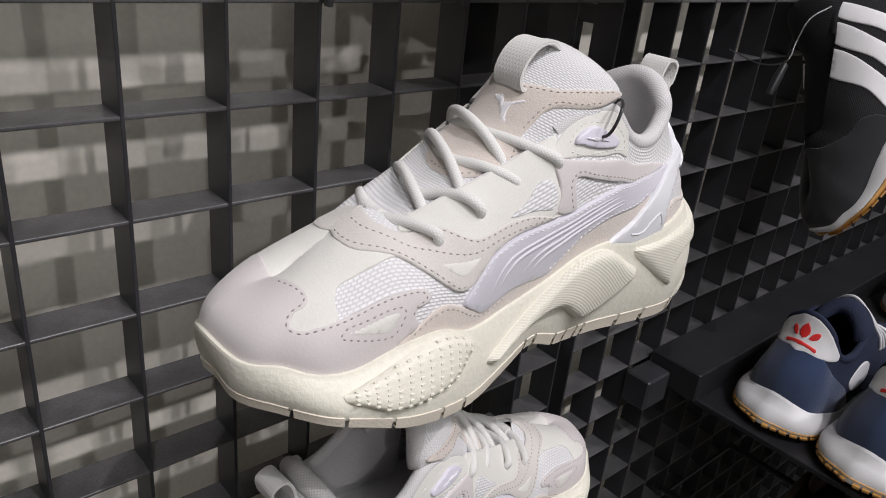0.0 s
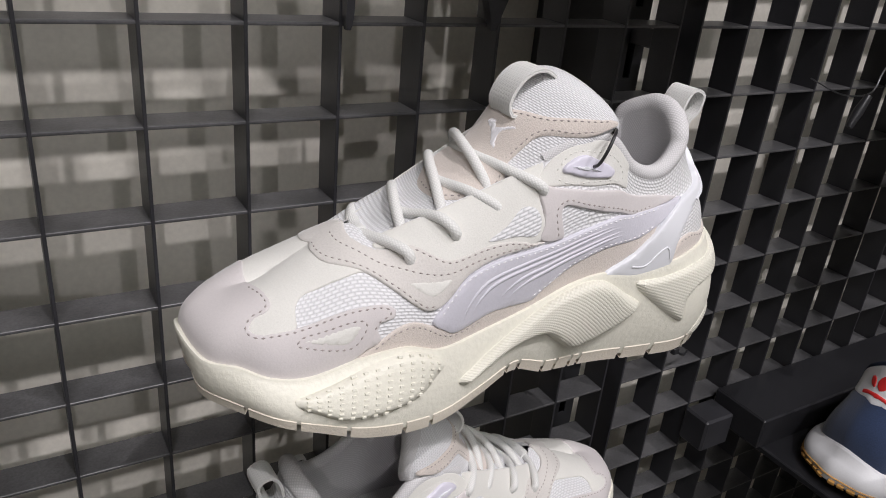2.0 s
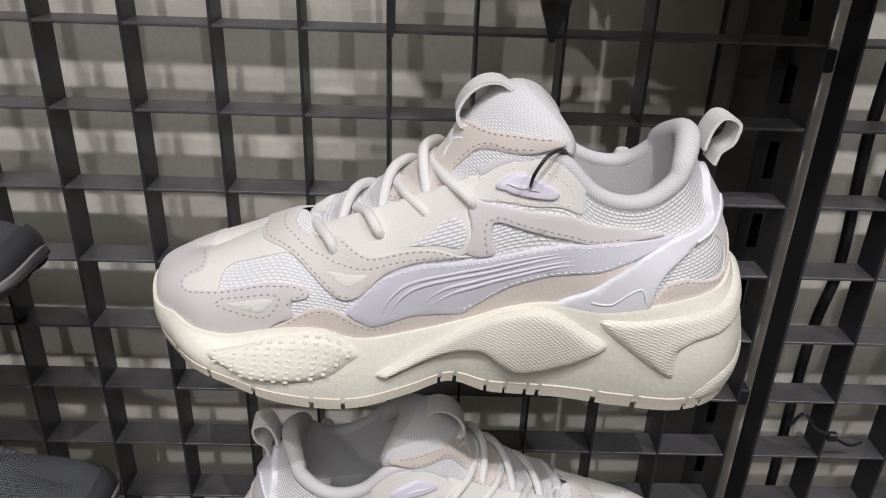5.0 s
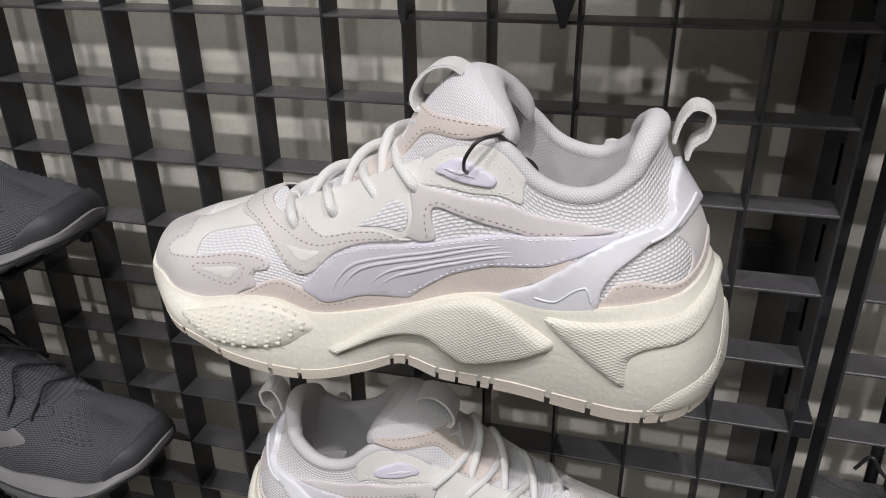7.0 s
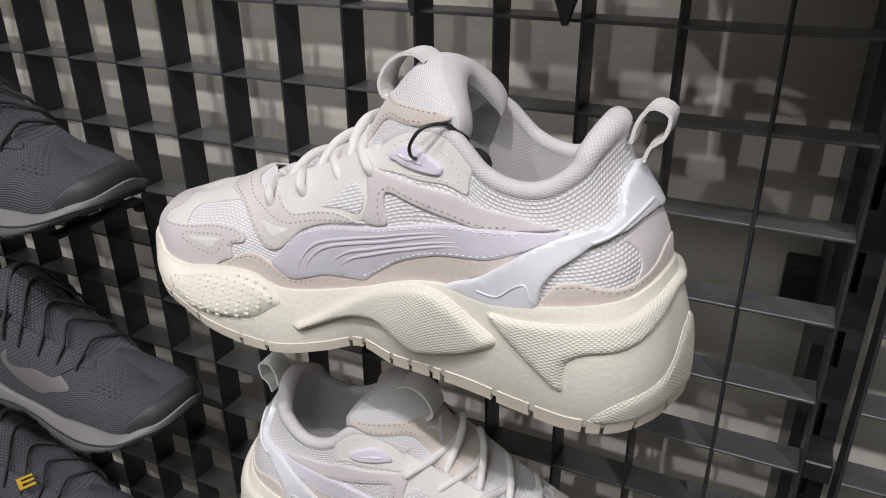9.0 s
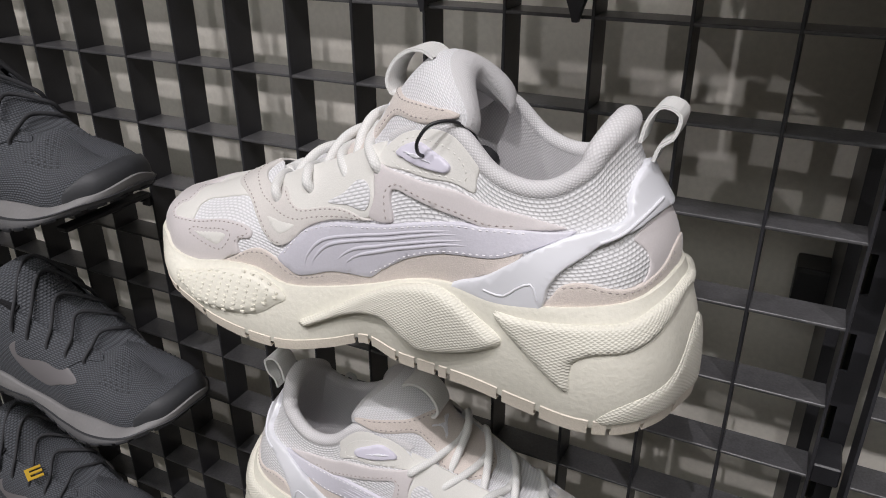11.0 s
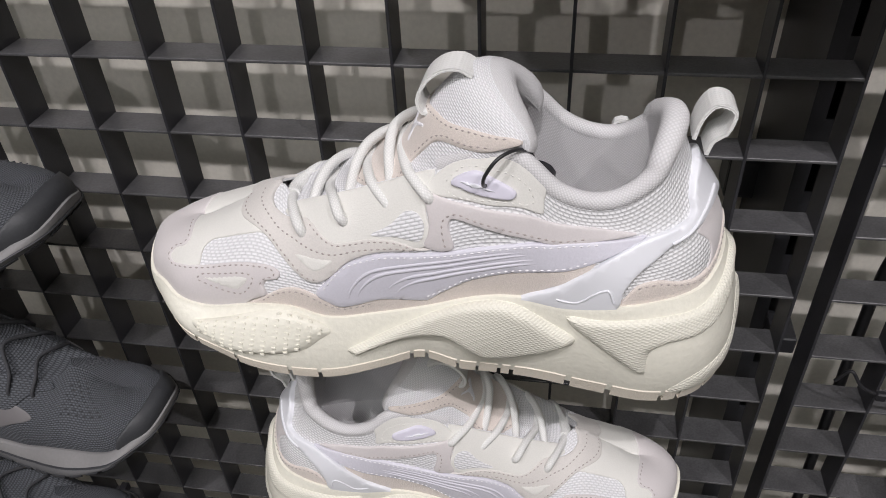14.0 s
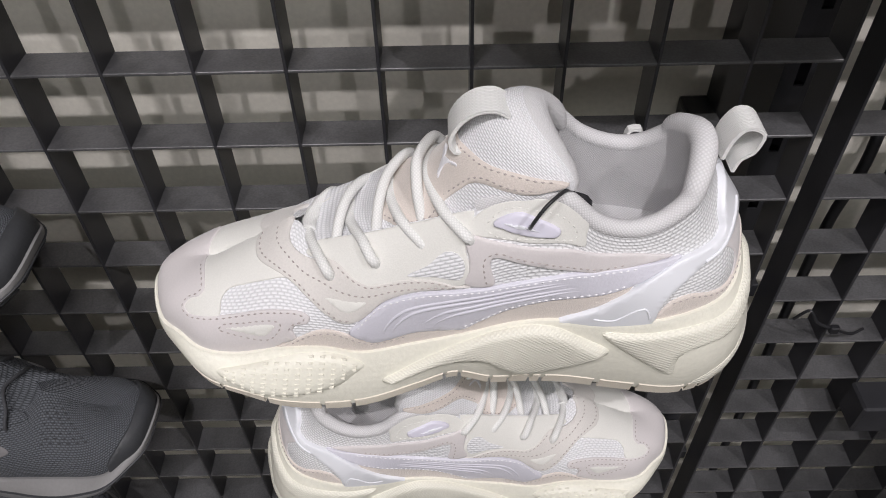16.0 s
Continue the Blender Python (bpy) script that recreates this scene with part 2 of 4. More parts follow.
def upper_at(k, v, side=1):
    """Points of the upper: k along the stations, v from the sole (0) to the top edge (1); side -1 is the inner side."""
    r = spline(FLAT, k, (1, 4))
    a, e, phi, c = r[..., 0:3], r[..., 3:6], np.radians(r[..., 6:7]), r[..., 7]
    d = a - e
    size = np.linalg.norm(d, axis=-1, keepdims=True)
    flat = d * np.array([1.0, 1.0, 0.0])
    flat = flat / np.maximum(np.linalg.norm(flat, axis=-1, keepdims=True), 1e-6)
    up = np.array([0.0, 0.0, 1.0])
    h1 = a + size * 0.42 * (flat * 0.12 + up)
    h2 = e + size * 0.40 * (flat * np.cos(phi) - up * np.sin(phi))
    v = np.asarray(v, float)[..., None]
    p = (1 - v)**3 * a + 3 * (1 - v)**2 * v * h1 + 3 * (1 - v) * v**2 * h2 + v**3 * e
    if side < 0:
        p[..., 1] = c - (p[..., 1] - c) * r[..., 8]
    return p


def sole_at(k, w, side=1):
    """Points of the sole's side: w from the lower edge (0) to the upper's edge (1)."""
    r, q = spline(FLAT, k, (1, 4)), spline(SOLE, k, (1,))
    top, low, swell = r[..., 0:3], q[..., 0:3], q[..., 3:4]
    ahead = upper_at(np.minimum(np.asarray(k, float) + 0.05, KMAX), np.zeros_like(np.asarray(k, float))) - upper_at(np.maximum(np.asarray(k, float) - 0.05, 0), np.zeros_like(np.asarray(k, float)))
    ahead[..., 0] *= np.clip(np.minimum(np.asarray(k, float), KMAX - np.asarray(k, float)) / 0.4, 0, 1)
    out = np.stack([-ahead[..., 1], ahead[..., 0], np.zeros_like(ahead[..., 0])], -1)
    out = out / np.maximum(np.linalg.norm(out, axis=-1, keepdims=True), 1e-6)
    top = top + out * 0.0035 + np.array([0, 0, 0.002])
    mid = (top + low) / 2 + out * swell
    w = np.asarray(w, float)[..., None]
    p = (1 - w)**2 * low + 2 * (1 - w) * w * mid + w**2 * top
    if side < 0:
        p[..., 1] = r[..., 7] - (p[..., 1] - r[..., 7]) * r[..., 8]
    return p


def normals_of(fn, k, v, side):
    e = 0.004
    du = fn(np.minimum(k + e * 4, KMAX), v, side) - fn(np.maximum(k - e * 4, 0), v, side)
    dv = fn(k, np.minimum(v + e, 1), side) - fn(k, np.maximum(v - e, 0), side)
    n = np.cross(dv, du) * side
    return n / np.maximum(np.linalg.norm(n, axis=-1, keepdims=True), 1e-9)


UNIT = np.array([0.0155, 0.062])


def curve_through(points, closed=True, step=0.0016):
    """A rounded curve through control points, sampled evenly."""
    p = np.asarray(points, float)
    n = len(p)
    out = []
    for i in range(n if closed else n - 1):
        if closed:
            a, b, c, d = p[i - 1], p[i], p[(i + 1) % n], p[(i + 2) % n]
        else:
            a, b, c, d = p[max(i - 1, 0)], p[i], p[i + 1], p[min(i + 2, n - 1)]
        size = np.linalg.norm((c - b) * (UNIT if p.shape[1] == 2 else 1))
        m = max(2, int(size / step))
        t0 = np.linalg.norm((b - a) * (UNIT if p.shape[1] == 2 else 1)) + 1e-9
        t2 = np.linalg.norm((d - c) * (UNIT if p.shape[1] == 2 else 1)) + 1e-9
        m1 = (c - a) / (t0 + size + 1e-9) * size if i or closed else (c - b)
        m2 = (d - b) / (t2 + size + 1e-9) * size if i < n - 2 or closed else (c - b)
        for f in np.arange(m) / m:
            out.append((2 * f**3 - 3 * f**2 + 1) * b + (f**3 - 2 * f**2 + f) * m1 + (-2 * f**3 + 3 * f**2) * c + (f**3 - f**2) * m2)
    if not closed:
        out.append(p[-1])
    return np.array(out)


def edge_distance(q, ring):
    """Distance to an outline; where it runs along the shoe's middle it is a join and not an edge."""
    a, b = ring, np.roll(ring, -1, 0)
    join = ((a[:, 0] < 1e-6) & (b[:, 0] < 1e-6)) | ((a[:, 0] > KMAX * UNIT[0] - 1e-6) & (b[:, 0] > KMAX * UNIT[0] - 1e-6)) | ((a[:, 1] > UNIT[1] - 1e-6) & (b[:, 1] > UNIT[1] - 1e-6) & (a[:, 0] < 5.5 * UNIT[0]))
    a, b = a[~join], b[~join]
    d = b - a
    t = np.clip(((q[:, None] - a) * d).sum(-1) / np.maximum((d * d).sum(-1), 1e-12), 0, 1)
    return np.sqrt((((a + t[..., None] * d) - q[:, None])**2).sum(-1)).min(1)


def inside_ring(q, ring):
    a, b = ring, np.roll(ring, -1, 0)
    x, y = q[:, 0:1], q[:, 1:2]
    cross = ((a[:, 1] > y) != (b[:, 1] > y)) & (x < (b[:, 0] - a[:, 0]) * (y - a[:, 1]) / (b[:, 1] - a[:, 1] + 1e-15) + a[:, 0])
    return cross.sum(1) % 2 == 1


def patch_bm(fn, outline, height, side=1, dome=0.0007, spacing=0.003, low=0.3, round_off=True):
    """A piece cut to an outline and laid on the surface, with its own thickness and rounded rim."""
    ring = (curve_through(outline) if round_off else np.asarray(outline, float)) * UNIT
    ring[:, 0] = np.clip(ring[:, 0], 0, KMAX * UNIT[0])
    ring[:, 1] = np.clip(ring[:, 1], 0, UNIT[1])
    lo, hi = ring.min(0), ring.max(0)
    gx, gy = np.meshgrid(np.arange(lo[0], hi[0], spacing), np.arange(lo[1], hi[1], spacing), indexing="ij")
    gx[:, ::2] += spacing / 2
    inner = np.stack([gx.ravel(), gy.ravel()], -1)
    t = np.roll(ring, -1, 0) - np.roll(ring, 1, 0)
    nrm = np.stack([-t[:, 1], t[:, 0]], -1) / np.maximum(np.linalg.norm(t, axis=1, keepdims=True), 1e-9)
    bands = [ring + s * nrm * dome * f for s in (1, -1) for f in (0.45, 1.0)]
    q = np.concatenate([*bands, inner])
    q = q[inside_ring(q, ring)]
    dist = edge_distance(q, ring)
    keep = dist > dome * 0.4
    q = q[keep]
    pts = [Vector(p) for p in np.concatenate([ring, q])]
    n = len(ring)
    co, _, faces, *_ = delaunay_2d_cdt(pts, [(i, (i + 1) % n) for i in range(n)], [], 1, 1e-7)
    flat = np.array([(c.x, c.y) for c in co])
    d = edge_distance(flat, ring)
    f = np.clip(d / dome, 0, 1)
    h = height * (low + (1 - low) * np.sqrt(np.clip(1 - (1 - f)**2, 0, 1)))
    k, v = flat[:, 0] / UNIT[0], flat[:, 1] / UNIT[1]
    nn = normals_of(fn, k, v, side)
    base = fn(k, v, side)
    world_pts = base + nn * h[:, None]
    bm = bmesh.new()
    uv = bm.loops.layers.uv.new("UVMap")
    vs = [bm.verts.new(p) for p in world_pts]
    for face in faces:
        if len(set(face)) < 3:
            continue
        try:
            fc = bm.faces.new([vs[i] for i in face])
        except ValueError:
            continue
        for lp, i in zip(fc.loops, face):
            lp[uv].uv = (flat[i, 0], flat[i, 1])
    sunk = {}
    for e in [e for e in bm.edges if len(e.link_faces) == 1]:
        a, b = e.verts
        sunk.setdefault(a)
        sunk.setdefault(b)
    bm.verts.index_update()
    for x in list(sunk):
        i = x.index
        sunk[x] = bm.verts.new(base[i] - nn[i] * 0.0008)
    for e in [e for e in bm.edges if len(e.link_faces) == 1 and e.verts[0] in sunk and e.verts[1] in sunk]:
        a, b = e.verts
        try:
            bm.faces.new((a, b, sunk[b], sunk[a]))
        except ValueError:
            pass
    bmesh.ops.recalc_face_normals(bm, faces=bm.faces[:])
    return bm


def across_bm(fn, outline, height):
    """The two halves of a piece that runs over the shoe's middle, welded there."""
    bm = patch_bm(fn, outline, height, 1)
    other = bpy.data.meshes.new("half")
    half = patch_bm(fn, outline, height, -1)
    half.to_mesh(other)
    half.free()
    bm.from_mesh(other)
    bpy.data.meshes.remove(other)
    bmesh.ops.remove_doubles(bm, verts=bm.verts[:], dist=0.00035)
    return bm


def tube_bm(points, radius, sides=8, caps=True, flat=1.0):
    """A round cord along points; radius may be one number or one per point. UVs in metres."""
    p = np.asarray(points, float)
    r = np.broadcast_to(np.asarray(radius, float), (len(p),))
    t = np.gradient(p, axis=0)
    t /= np.maximum(np.linalg.norm(t, axis=1, keepdims=True), 1e-9)
    ref = np.array([0.0, 0.0, 1.0]) if abs(t[0, 2]) < 0.9 else np.array([1.0, 0.0, 0.0])
    bm = bmesh.new()
    uv = bm.loops.layers.uv.new("UVMap")
    rings, along = [], np.concatenate([[0], np.cumsum(np.linalg.norm(np.diff(p, axis=0), axis=1))])
    for i in range(len(p)):
        a = np.cross(t[i], ref)
        a /= max(np.linalg.norm(a), 1e-9)
        b = np.cross(a, t[i])
        ref = b
        rings.append([bm.verts.new(p[i] + r[i] * (math.cos(w) * a + flat * math.sin(w) * b)) for w in np.arange(sides) * 2 * math.pi / sides])
    for i in range(len(p) - 1):
        for j in range(sides):
            fc = bm.faces.new((rings[i][j], rings[i][(j + 1) % sides], rings[i + 1][(j + 1) % sides], rings[i + 1][j]))
            for lp, (u, w) in zip(fc.loops, ((i, j), (i, j + 1), (i + 1, j + 1), (i + 1, j))):
                lp[uv].uv = (along[u], w / sides * 2 * math.pi * r.mean())
    if caps:
        bm.faces.new(rings[0][::-1])
        bm.faces.new(rings[-1])
    return bm


def stitch_bm(fn, path, height, side=1, pitch=0.0031, size=0.0020, thick=0.00045):
    """A row of short stitches along a path on the surface."""
    c = curve_through(path, False, 0.0008)
    p = fn(c[:, 0], c[:, 1], side) + normals_of(fn, c[:, 0], c[:, 1], side) * height
    n = normals_of(fn, c[:, 0], c[:, 1], side)
    run = np.concatenate([[0], np.cumsum(np.linalg.norm(np.diff(p, axis=0), axis=1))])
    bm = bmesh.new()
    for s in np.arange(pitch / 2, run[-1] - pitch / 2, pitch):
        a = np.array([np.interp(s - size / 2, run, p[:, i]) for i in range(3)])
        b = np.array([np.interp(s + size / 2, run, p[:, i]) for i in range(3)])
        up = n[np.searchsorted(run, s)]
        across = np.cross(b - a, up)
        across /= max(np.linalg.norm(across), 1e-9)
        m = (a + b) / 2
        vs = [bm.verts.new(x) for x in (a, b, m + up * thick, m + across * thick, m - across * thick)]
        for f in ((0, 3, 2), (3, 1, 2), (1, 4, 2), (4, 0, 2)):
            bm.faces.new([vs[i] for i in f])
    return bm


def grid_bm(pts, uvs=None):
    bm = bmesh.new()
    uv = bm.loops.layers.uv.new("UVMap")
    n, m = pts.shape[:2]
    vs = [[bm.verts.new(pts[i, j]) for j in range(m)] for i in range(n)]
    for i in range(n - 1):
        for j in range(m - 1):
            fc = bm.faces.new((vs[i][j], vs[i + 1][j], vs[i + 1][j + 1], vs[i][j + 1]))
            if uvs is not None:
                for lp, (a, b) in zip(fc.loops, ((i, j), (i + 1, j), (i + 1, j + 1), (i, j + 1))):
                    lp[uv].uv = uvs[a, b]
    return bm


def surface_part(name, fn, mat, parent, k0, k1, v0, v1, side=1, nk=120, nv=24, label=""):
    k, v = np.meshgrid(np.linspace(k0, k1, nk), np.linspace(v0, v1, nv), indexing="ij")
    return smooth(part(name, grid_bm(fn(k, v, side), np.stack([k, v], -1) * UNIT), mat, parent, label), 60)


# the tongue: a from its root to its tip, b across it
def tongue_mid(a, b):
    line = [(0.062, 0.0715), (0.098, 0.0865), (0.1205, 0.0990), (0.1385, 0.1122), (0.1520, 0.1320), (0.1655, 0.1445), (0.1755, 0.1445), (0.1815, 0.1395)]
    r = spline(line, np.clip(np.asarray(a, float), 0, 1) * (len(line) - 1))
    a, b = np.asarray(a, float), np.asarray(b, float)
    w = (0.020 + 0.012 * np.minimum(a * 2.0, 1)) * (1 - 0.30 * np.clip((a - 0.75) / 0.25, 0, 1)**2)
    w = np.where(b < 0, w * np.interp(a, [0.35, 0.7, 1.0], [1.0, 0.72, 0.62]), w)
    back = np.interp(a, [0, 0.3, 0.55, 0.75, 1], [0.004, 0.012, 0.022, 0.022, 0.012])
    drop = np.interp(a, [0, 0.25, 0.5, 0.8, 1], [0.003, 0.005, 0.012, 0.017, 0.017])
    drop = np.where(b < 0, drop - np.interp(a, [0, 0.1, 0.35, 0.6], [0.005, 0.0085, 0.0085, 0.0]), drop)
    back = np.where(b < 0, back * np.interp(a, [0.1, 0.5], [0.2, 1.0]), back)
    return np.stack([r[..., 0] + back * b**2, 0.0045 + b * w, r[..., 1] - drop * b**2], -1)


def tongue_face(k, v, side=1):
    """The front of the tongue over (k, v) as the other surfaces take them: k / KMAX across, v along."""
    a, b = np.asarray(v, float), np.asarray(k, float) / KMAX * 2 - 1
    e = 0.01
    n = np.cross(tongue_mid(a + e, b) - tongue_mid(a - e, b), tongue_mid(a, b + e) - tongue_mid(a, b - e))
    n /= np.maximum(np.linalg.norm(n, axis=-1, keepdims=True), 1e-9)
    n = -n if n.shape and (n[..., 2].mean() < 0) else n
    f = np.sqrt(np.clip(1 - np.abs(b)**6, 0, 1)) * np.sqrt(np.clip(1 - np.clip((a - 0.75) / 0.25, 0, 1)**3, 0, 1))
    t = 0.0025 + 0.0055 * a
    return tongue_mid(a, b) + side * n * (f * t)[..., None]


CAP = [(-0.3, 0.0), (1.0, 0.0), (2.0, 0.0), (3.0, 0.0), (4.0, 0.0), (4.62, 0.0), (5.12, 0.069), (5.46, 0.112), (5.39, 0.185), (5.49, 0.239), (5.75, 0.263), (5.82, 0.328), (5.62, 0.367),
       (5.1, 0.359), (4.32, 0.363), (3.67, 0.347), (2.92, 0.317), (2.37, 0.29), (2.11, 0.313), (2.16, 0.398), (2.46, 0.444), (2.55, 0.506), (2.03, 0.614), (0.9, 0.78), (-0.3, 0.86), (-0.4, 0.5)]
CAP_SEAM = [(5.3, 0.19), (5.42, 0.25), (5.68, 0.29), (5.68, 0.33), (5.5, 0.345), (5.1, 0.337), (4.32, 0.341), (3.67, 0.325), (2.92, 0.295), (2.37, 0.265), (2.0, 0.30), (2.02, 0.40), (2.3, 0.45), (2.4, 0.5), (1.9, 0.6), (0.8, 0.76)]
TRIANGLE = [(3.59, 0.236), (3.77, 0.282), (4.44, 0.282), (5.07, 0.27), (5.16, 0.236), (4.95, 0.135), (4.75, 0.12), (4.04, 0.201), (3.59, 0.236)]
TRIANGLE_IN = [(3.73, 0.256), (4.45, 0.263), (5.02, 0.243), (4.97, 0.201), (4.79, 0.155), (4.67, 0.155), (4.12, 0.22)]
VAMP = [(-0.3, 0.80), (0.9, 0.72), (2.1, 0.56), (2.4, 0.47), (2.0, 0.40), (1.9, 0.30), (2.37, 0.25), (3.54, 0.33), (3.45, 0.486), (3.6, 0.548), (4.17, 0.571), (4.73, 0.575), (5.28, 0.595), (5.53, 0.56), (5.9, 0.64), (5.3, 0.78), (4.8, 0.88), (4.4, 1.04), (2.5, 1.08), (-0.3, 1.05)]
BAND = [(3.3, 1.06), (3.45, 0.93), (3.78, 0.845), (4.32, 0.718), (4.89, 0.629), (5.43, 0.568), (5.82, 0.486), (6.24, 0.367), (6.59, 0.317), (6.92, 0.332), (7.2, 0.39), (7.55, 0.49), (8.11, 0.525), (8.77, 0.488), (9.3, 0.462),
        (8.93, 0.50), (8.4, 0.602), (7.96, 0.641), (7.54, 0.640), (7.25, 0.645), (6.97, 0.707), (6.7, 0.80), (6.5, 0.838), (6.1, 0.83), (5.4, 0.81), (5.05, 0.85), (4.9, 0.93), (4.85, 1.06)]
BAND_SEAM = [(3.62, 0.97), (3.95, 0.86), (4.42, 0.745), (4.95, 0.655), (5.5, 0.592), (5.9, 0.51), (6.3, 0.40), (6.6, 0.345), (6.92, 0.36)]
BAND_SEAM_TOP = [(6.6, 0.79), (6.97, 0.68), (7.25, 0.622), (7.54, 0.618), (7.96, 0.616), (8.4, 0.582), (8.9, 0.485)]
BAND_SEAM_MID = [(4.4, 0.97), (4.6, 0.86), (4.95, 0.77), (5.5, 0.70), (6.1, 0.66), (6.6, 0.60), (7.2, 0.555), (7.7, 0.565), (8.3, 0.545), (8.8, 0.50)]
EYESTAY = [(5.7, 0.84), (6.3, 0.84), (6.6, 0.79), (6.97, 0.66), (7.25, 0.60), (7.96, 0.60), (8.6, 0.52), (9.0, 0.50), (9.1, 0.60), (9.0, 0.75), (8.98, 0.83), (9.05, 0.92), (9.1, 0.99), (8.0, 0.995), (7.0, 0.995), (6.2, 0.99), (5.9, 0.93)]
FIN = [(6.23, 0.529), (6.78, 0.533), (7.24, 0.512), (7.0, 0.444), (6.77, 0.417), (6.47, 0.459)]
WINDOW = [(7.98, 0.668), (8.34, 0.714), (8.63, 0.788), (8.85, 0.757), (8.99, 0.653), (8.9, 0.56), (8.48, 0.622)]
QUARTER = [(8.92, 0.90), (9.35, 0.807), (9.79, 0.737), (10.29, 0.68), (10.9, 0.665), (11.5, 0.71), (12.1, 0.775), (13.1, 0.80), (14.0, 0.70), (13.4, 0.69), (12.93, 0.675), (12.47, 0.633), (12.02, 0.585), (11.57, 0.528), (11.12, 0.495), (10.7, 0.50),
           (10.32, 0.535), (9.97, 0.583), (9.66, 0.64), (9.52, 0.655), (9.48, 0.62), (9.51, 0.54), (9.58, 0.44), (9.5, 0.425), (9.23, 0.45), (8.97, 0.515), (9.05, 0.602), (9.05, 0.707), (8.95, 0.83)]
QUARTER_SEAM = [(9.42, 0.45), (9.36, 0.56), (9.36, 0.67), (9.58, 0.69), (9.97, 0.62), (10.35, 0.57), (10.8, 0.535), (11.2, 0.535), (11.65, 0.575), (12.1, 0.635), (12.7, 0.70)]
STRIPE = [(6.75, 0.222), (7.0, 0.328), (7.25, 0.41), (7.55, 0.482), (8.18, 0.506), (8.94, 0.455), (9.8, 0.405), (10.82, 0.432), (11.5, 0.52), (12.08, 0.62), (13.0, 0.68), (14.2, 0.66), (13.42, 0.575), (12.7, 0.471), (11.89, 0.336), (11.2, 0.235),
          (10.55, 0.193), (9.8, 0.154), (9.21, 0.105), (8.98, 0.075), (8.63, 0.10), (8.08, 0.139), (7.57, 0.12), (7.26, 0.118), (7.0, 0.165)]
STRIPE_SEAM = [(6.95, 0.27), (7.2, 0.37), (7.5, 0.455), (8.15, 0.482), (8.94, 0.432), (9.8, 0.382), (10.82, 0.408), (11.5, 0.49), (12.08, 0.59), (13.0, 0.655)]
STRIPE_SEAM_LOW = [(8.95, 0.11), (9.3, 0.135), (9.8, 0.178), (10.55, 0.217), (11.2, 0.26), (11.89, 0.365), (12.6, 0.49)]
LOWER_SUEDE = [(4.62, 0.0), (5.12, 0.06), (5.46, 0.112), (5.88, 0.193), (6.23, 0.224), (6.59, 0.215), (6.93, 0.185), (7.3, 0.15), (8.0, 0.17), (9.0, 0.14), (9.8, 0.2), (10.8, 0.26), (11.9, 0.40), (12.66, 0.50), (12.4, 0.35), (11.67, 0.166), (10.9, 0.0), (9.5, 0.0), (8.0, 0.0), (6.5, 0.0), (5.5, 0.0)]
LOWER_SEAM = [(5.3, 0.06), (5.8, 0.15), (6.23, 0.19), (6.6, 0.18), (7.0, 0.13), (7.3, 0.10), (8.0, 0.115)]
EYELET_PANEL = [(9.0, 0.93), (9.38, 0.99), (10.0, 0.99), (10.6, 0.99), (11.2, 0.99), (11.75, 0.985), (11.65, 0.87), (11.53, 0.752), (10.9, 0.71), (10.29, 0.709), (9.35, 0.815), (9.0, 0.88)]
EYELET = [(9.49, 0.9), (9.61, 0.918), (9.91, 0.927), (10.13, 0.916), (10.42, 0.878), (10.92, 0.822), (10.94, 0.79), (10.8, 0.755), (10.34, 0.76), (9.92, 0.8), (9.64, 0.849), (9.5, 0.875)]
EYELET_SEAM = [(9.35, 0.9), (9.7, 0.955), (10.34, 0.925), (11.25, 0.88), (11.35, 0.80), (11.1, 0.745), (10.31, 0.74), (9.7, 0.78), (9.35, 0.86)]
HEEL_SUEDE = [(12.9, 0.0), (13.07, 0.10), (13.38, 0.215), (13.82, 0.225), (14.27, 0.165), (14.91, 0.12), (15.88, 0.115), (16.6, 0.14), (17.2, 0.185), (18.3, 0.19), (18.4, 0.0), (16.5, 0.0), (15.0, 0.0), (14.0, 0.0)]
HEEL_SEAM = [(13.3, 0.19), (13.8, 0.195), (14.27, 0.14), (14.91, 0.095), (15.88, 0.09), (16.6, 0.115), (17.3, 0.16)]
HEEL_BACK = [(15.6, 0.42), (15.75, 0.34), (15.88, 0.255), (15.75, 0.16), (15.35, 0.09), (16.5, 0.1), (18.3, 0.1), (18.3, 0.40), (17.0, 0.42)]
CLIP = [(10.95, 0.01), (11.6, 0.15), (12.24, 0.332), (13.1, 0.53), (14.05, 0.637), (14.96, 0.60), (15.84, 0.57), (16.2, 0.65), (16.75, 0.71), (17.5, 0.74), (18.3, 0.745), (18.3, 0.43), (17.24, 0.43), (16.4, 0.45), (15.72, 0.46), (15.0, 0.50), (14.41, 0.48), (13.54, 0.36), (13.1, 0.208), (12.9, 0.01), (12.45, 0.0), (11.99, 0.0)]
CLIP_RIDGE = [(14.6, 0.51), (15.3, 0.50), (16.0, 0.50), (16.7, 0.50), (17.4, 0.50)]
CLIP_MARK = [(11.75, 0.10), (12.2, 0.10), (12.45, 0.17), (12.75, 0.22), (12.85, 0.10)]
PAD = [(3.45, 0.683), (4.0, 0.82), (4.71, 0.9), (5.2, 0.95), (5.7, 0.975), (6.19, 0.985), (6.55, 0.975), (6.88, 0.92), (6.99, 0.81), (6.74, 0.678), (6.28, 0.449), (5.66, 0.325), (4.98, 0.27), (4.4, 0.251), (3.91, 0.368), (3.51, 0.491)]
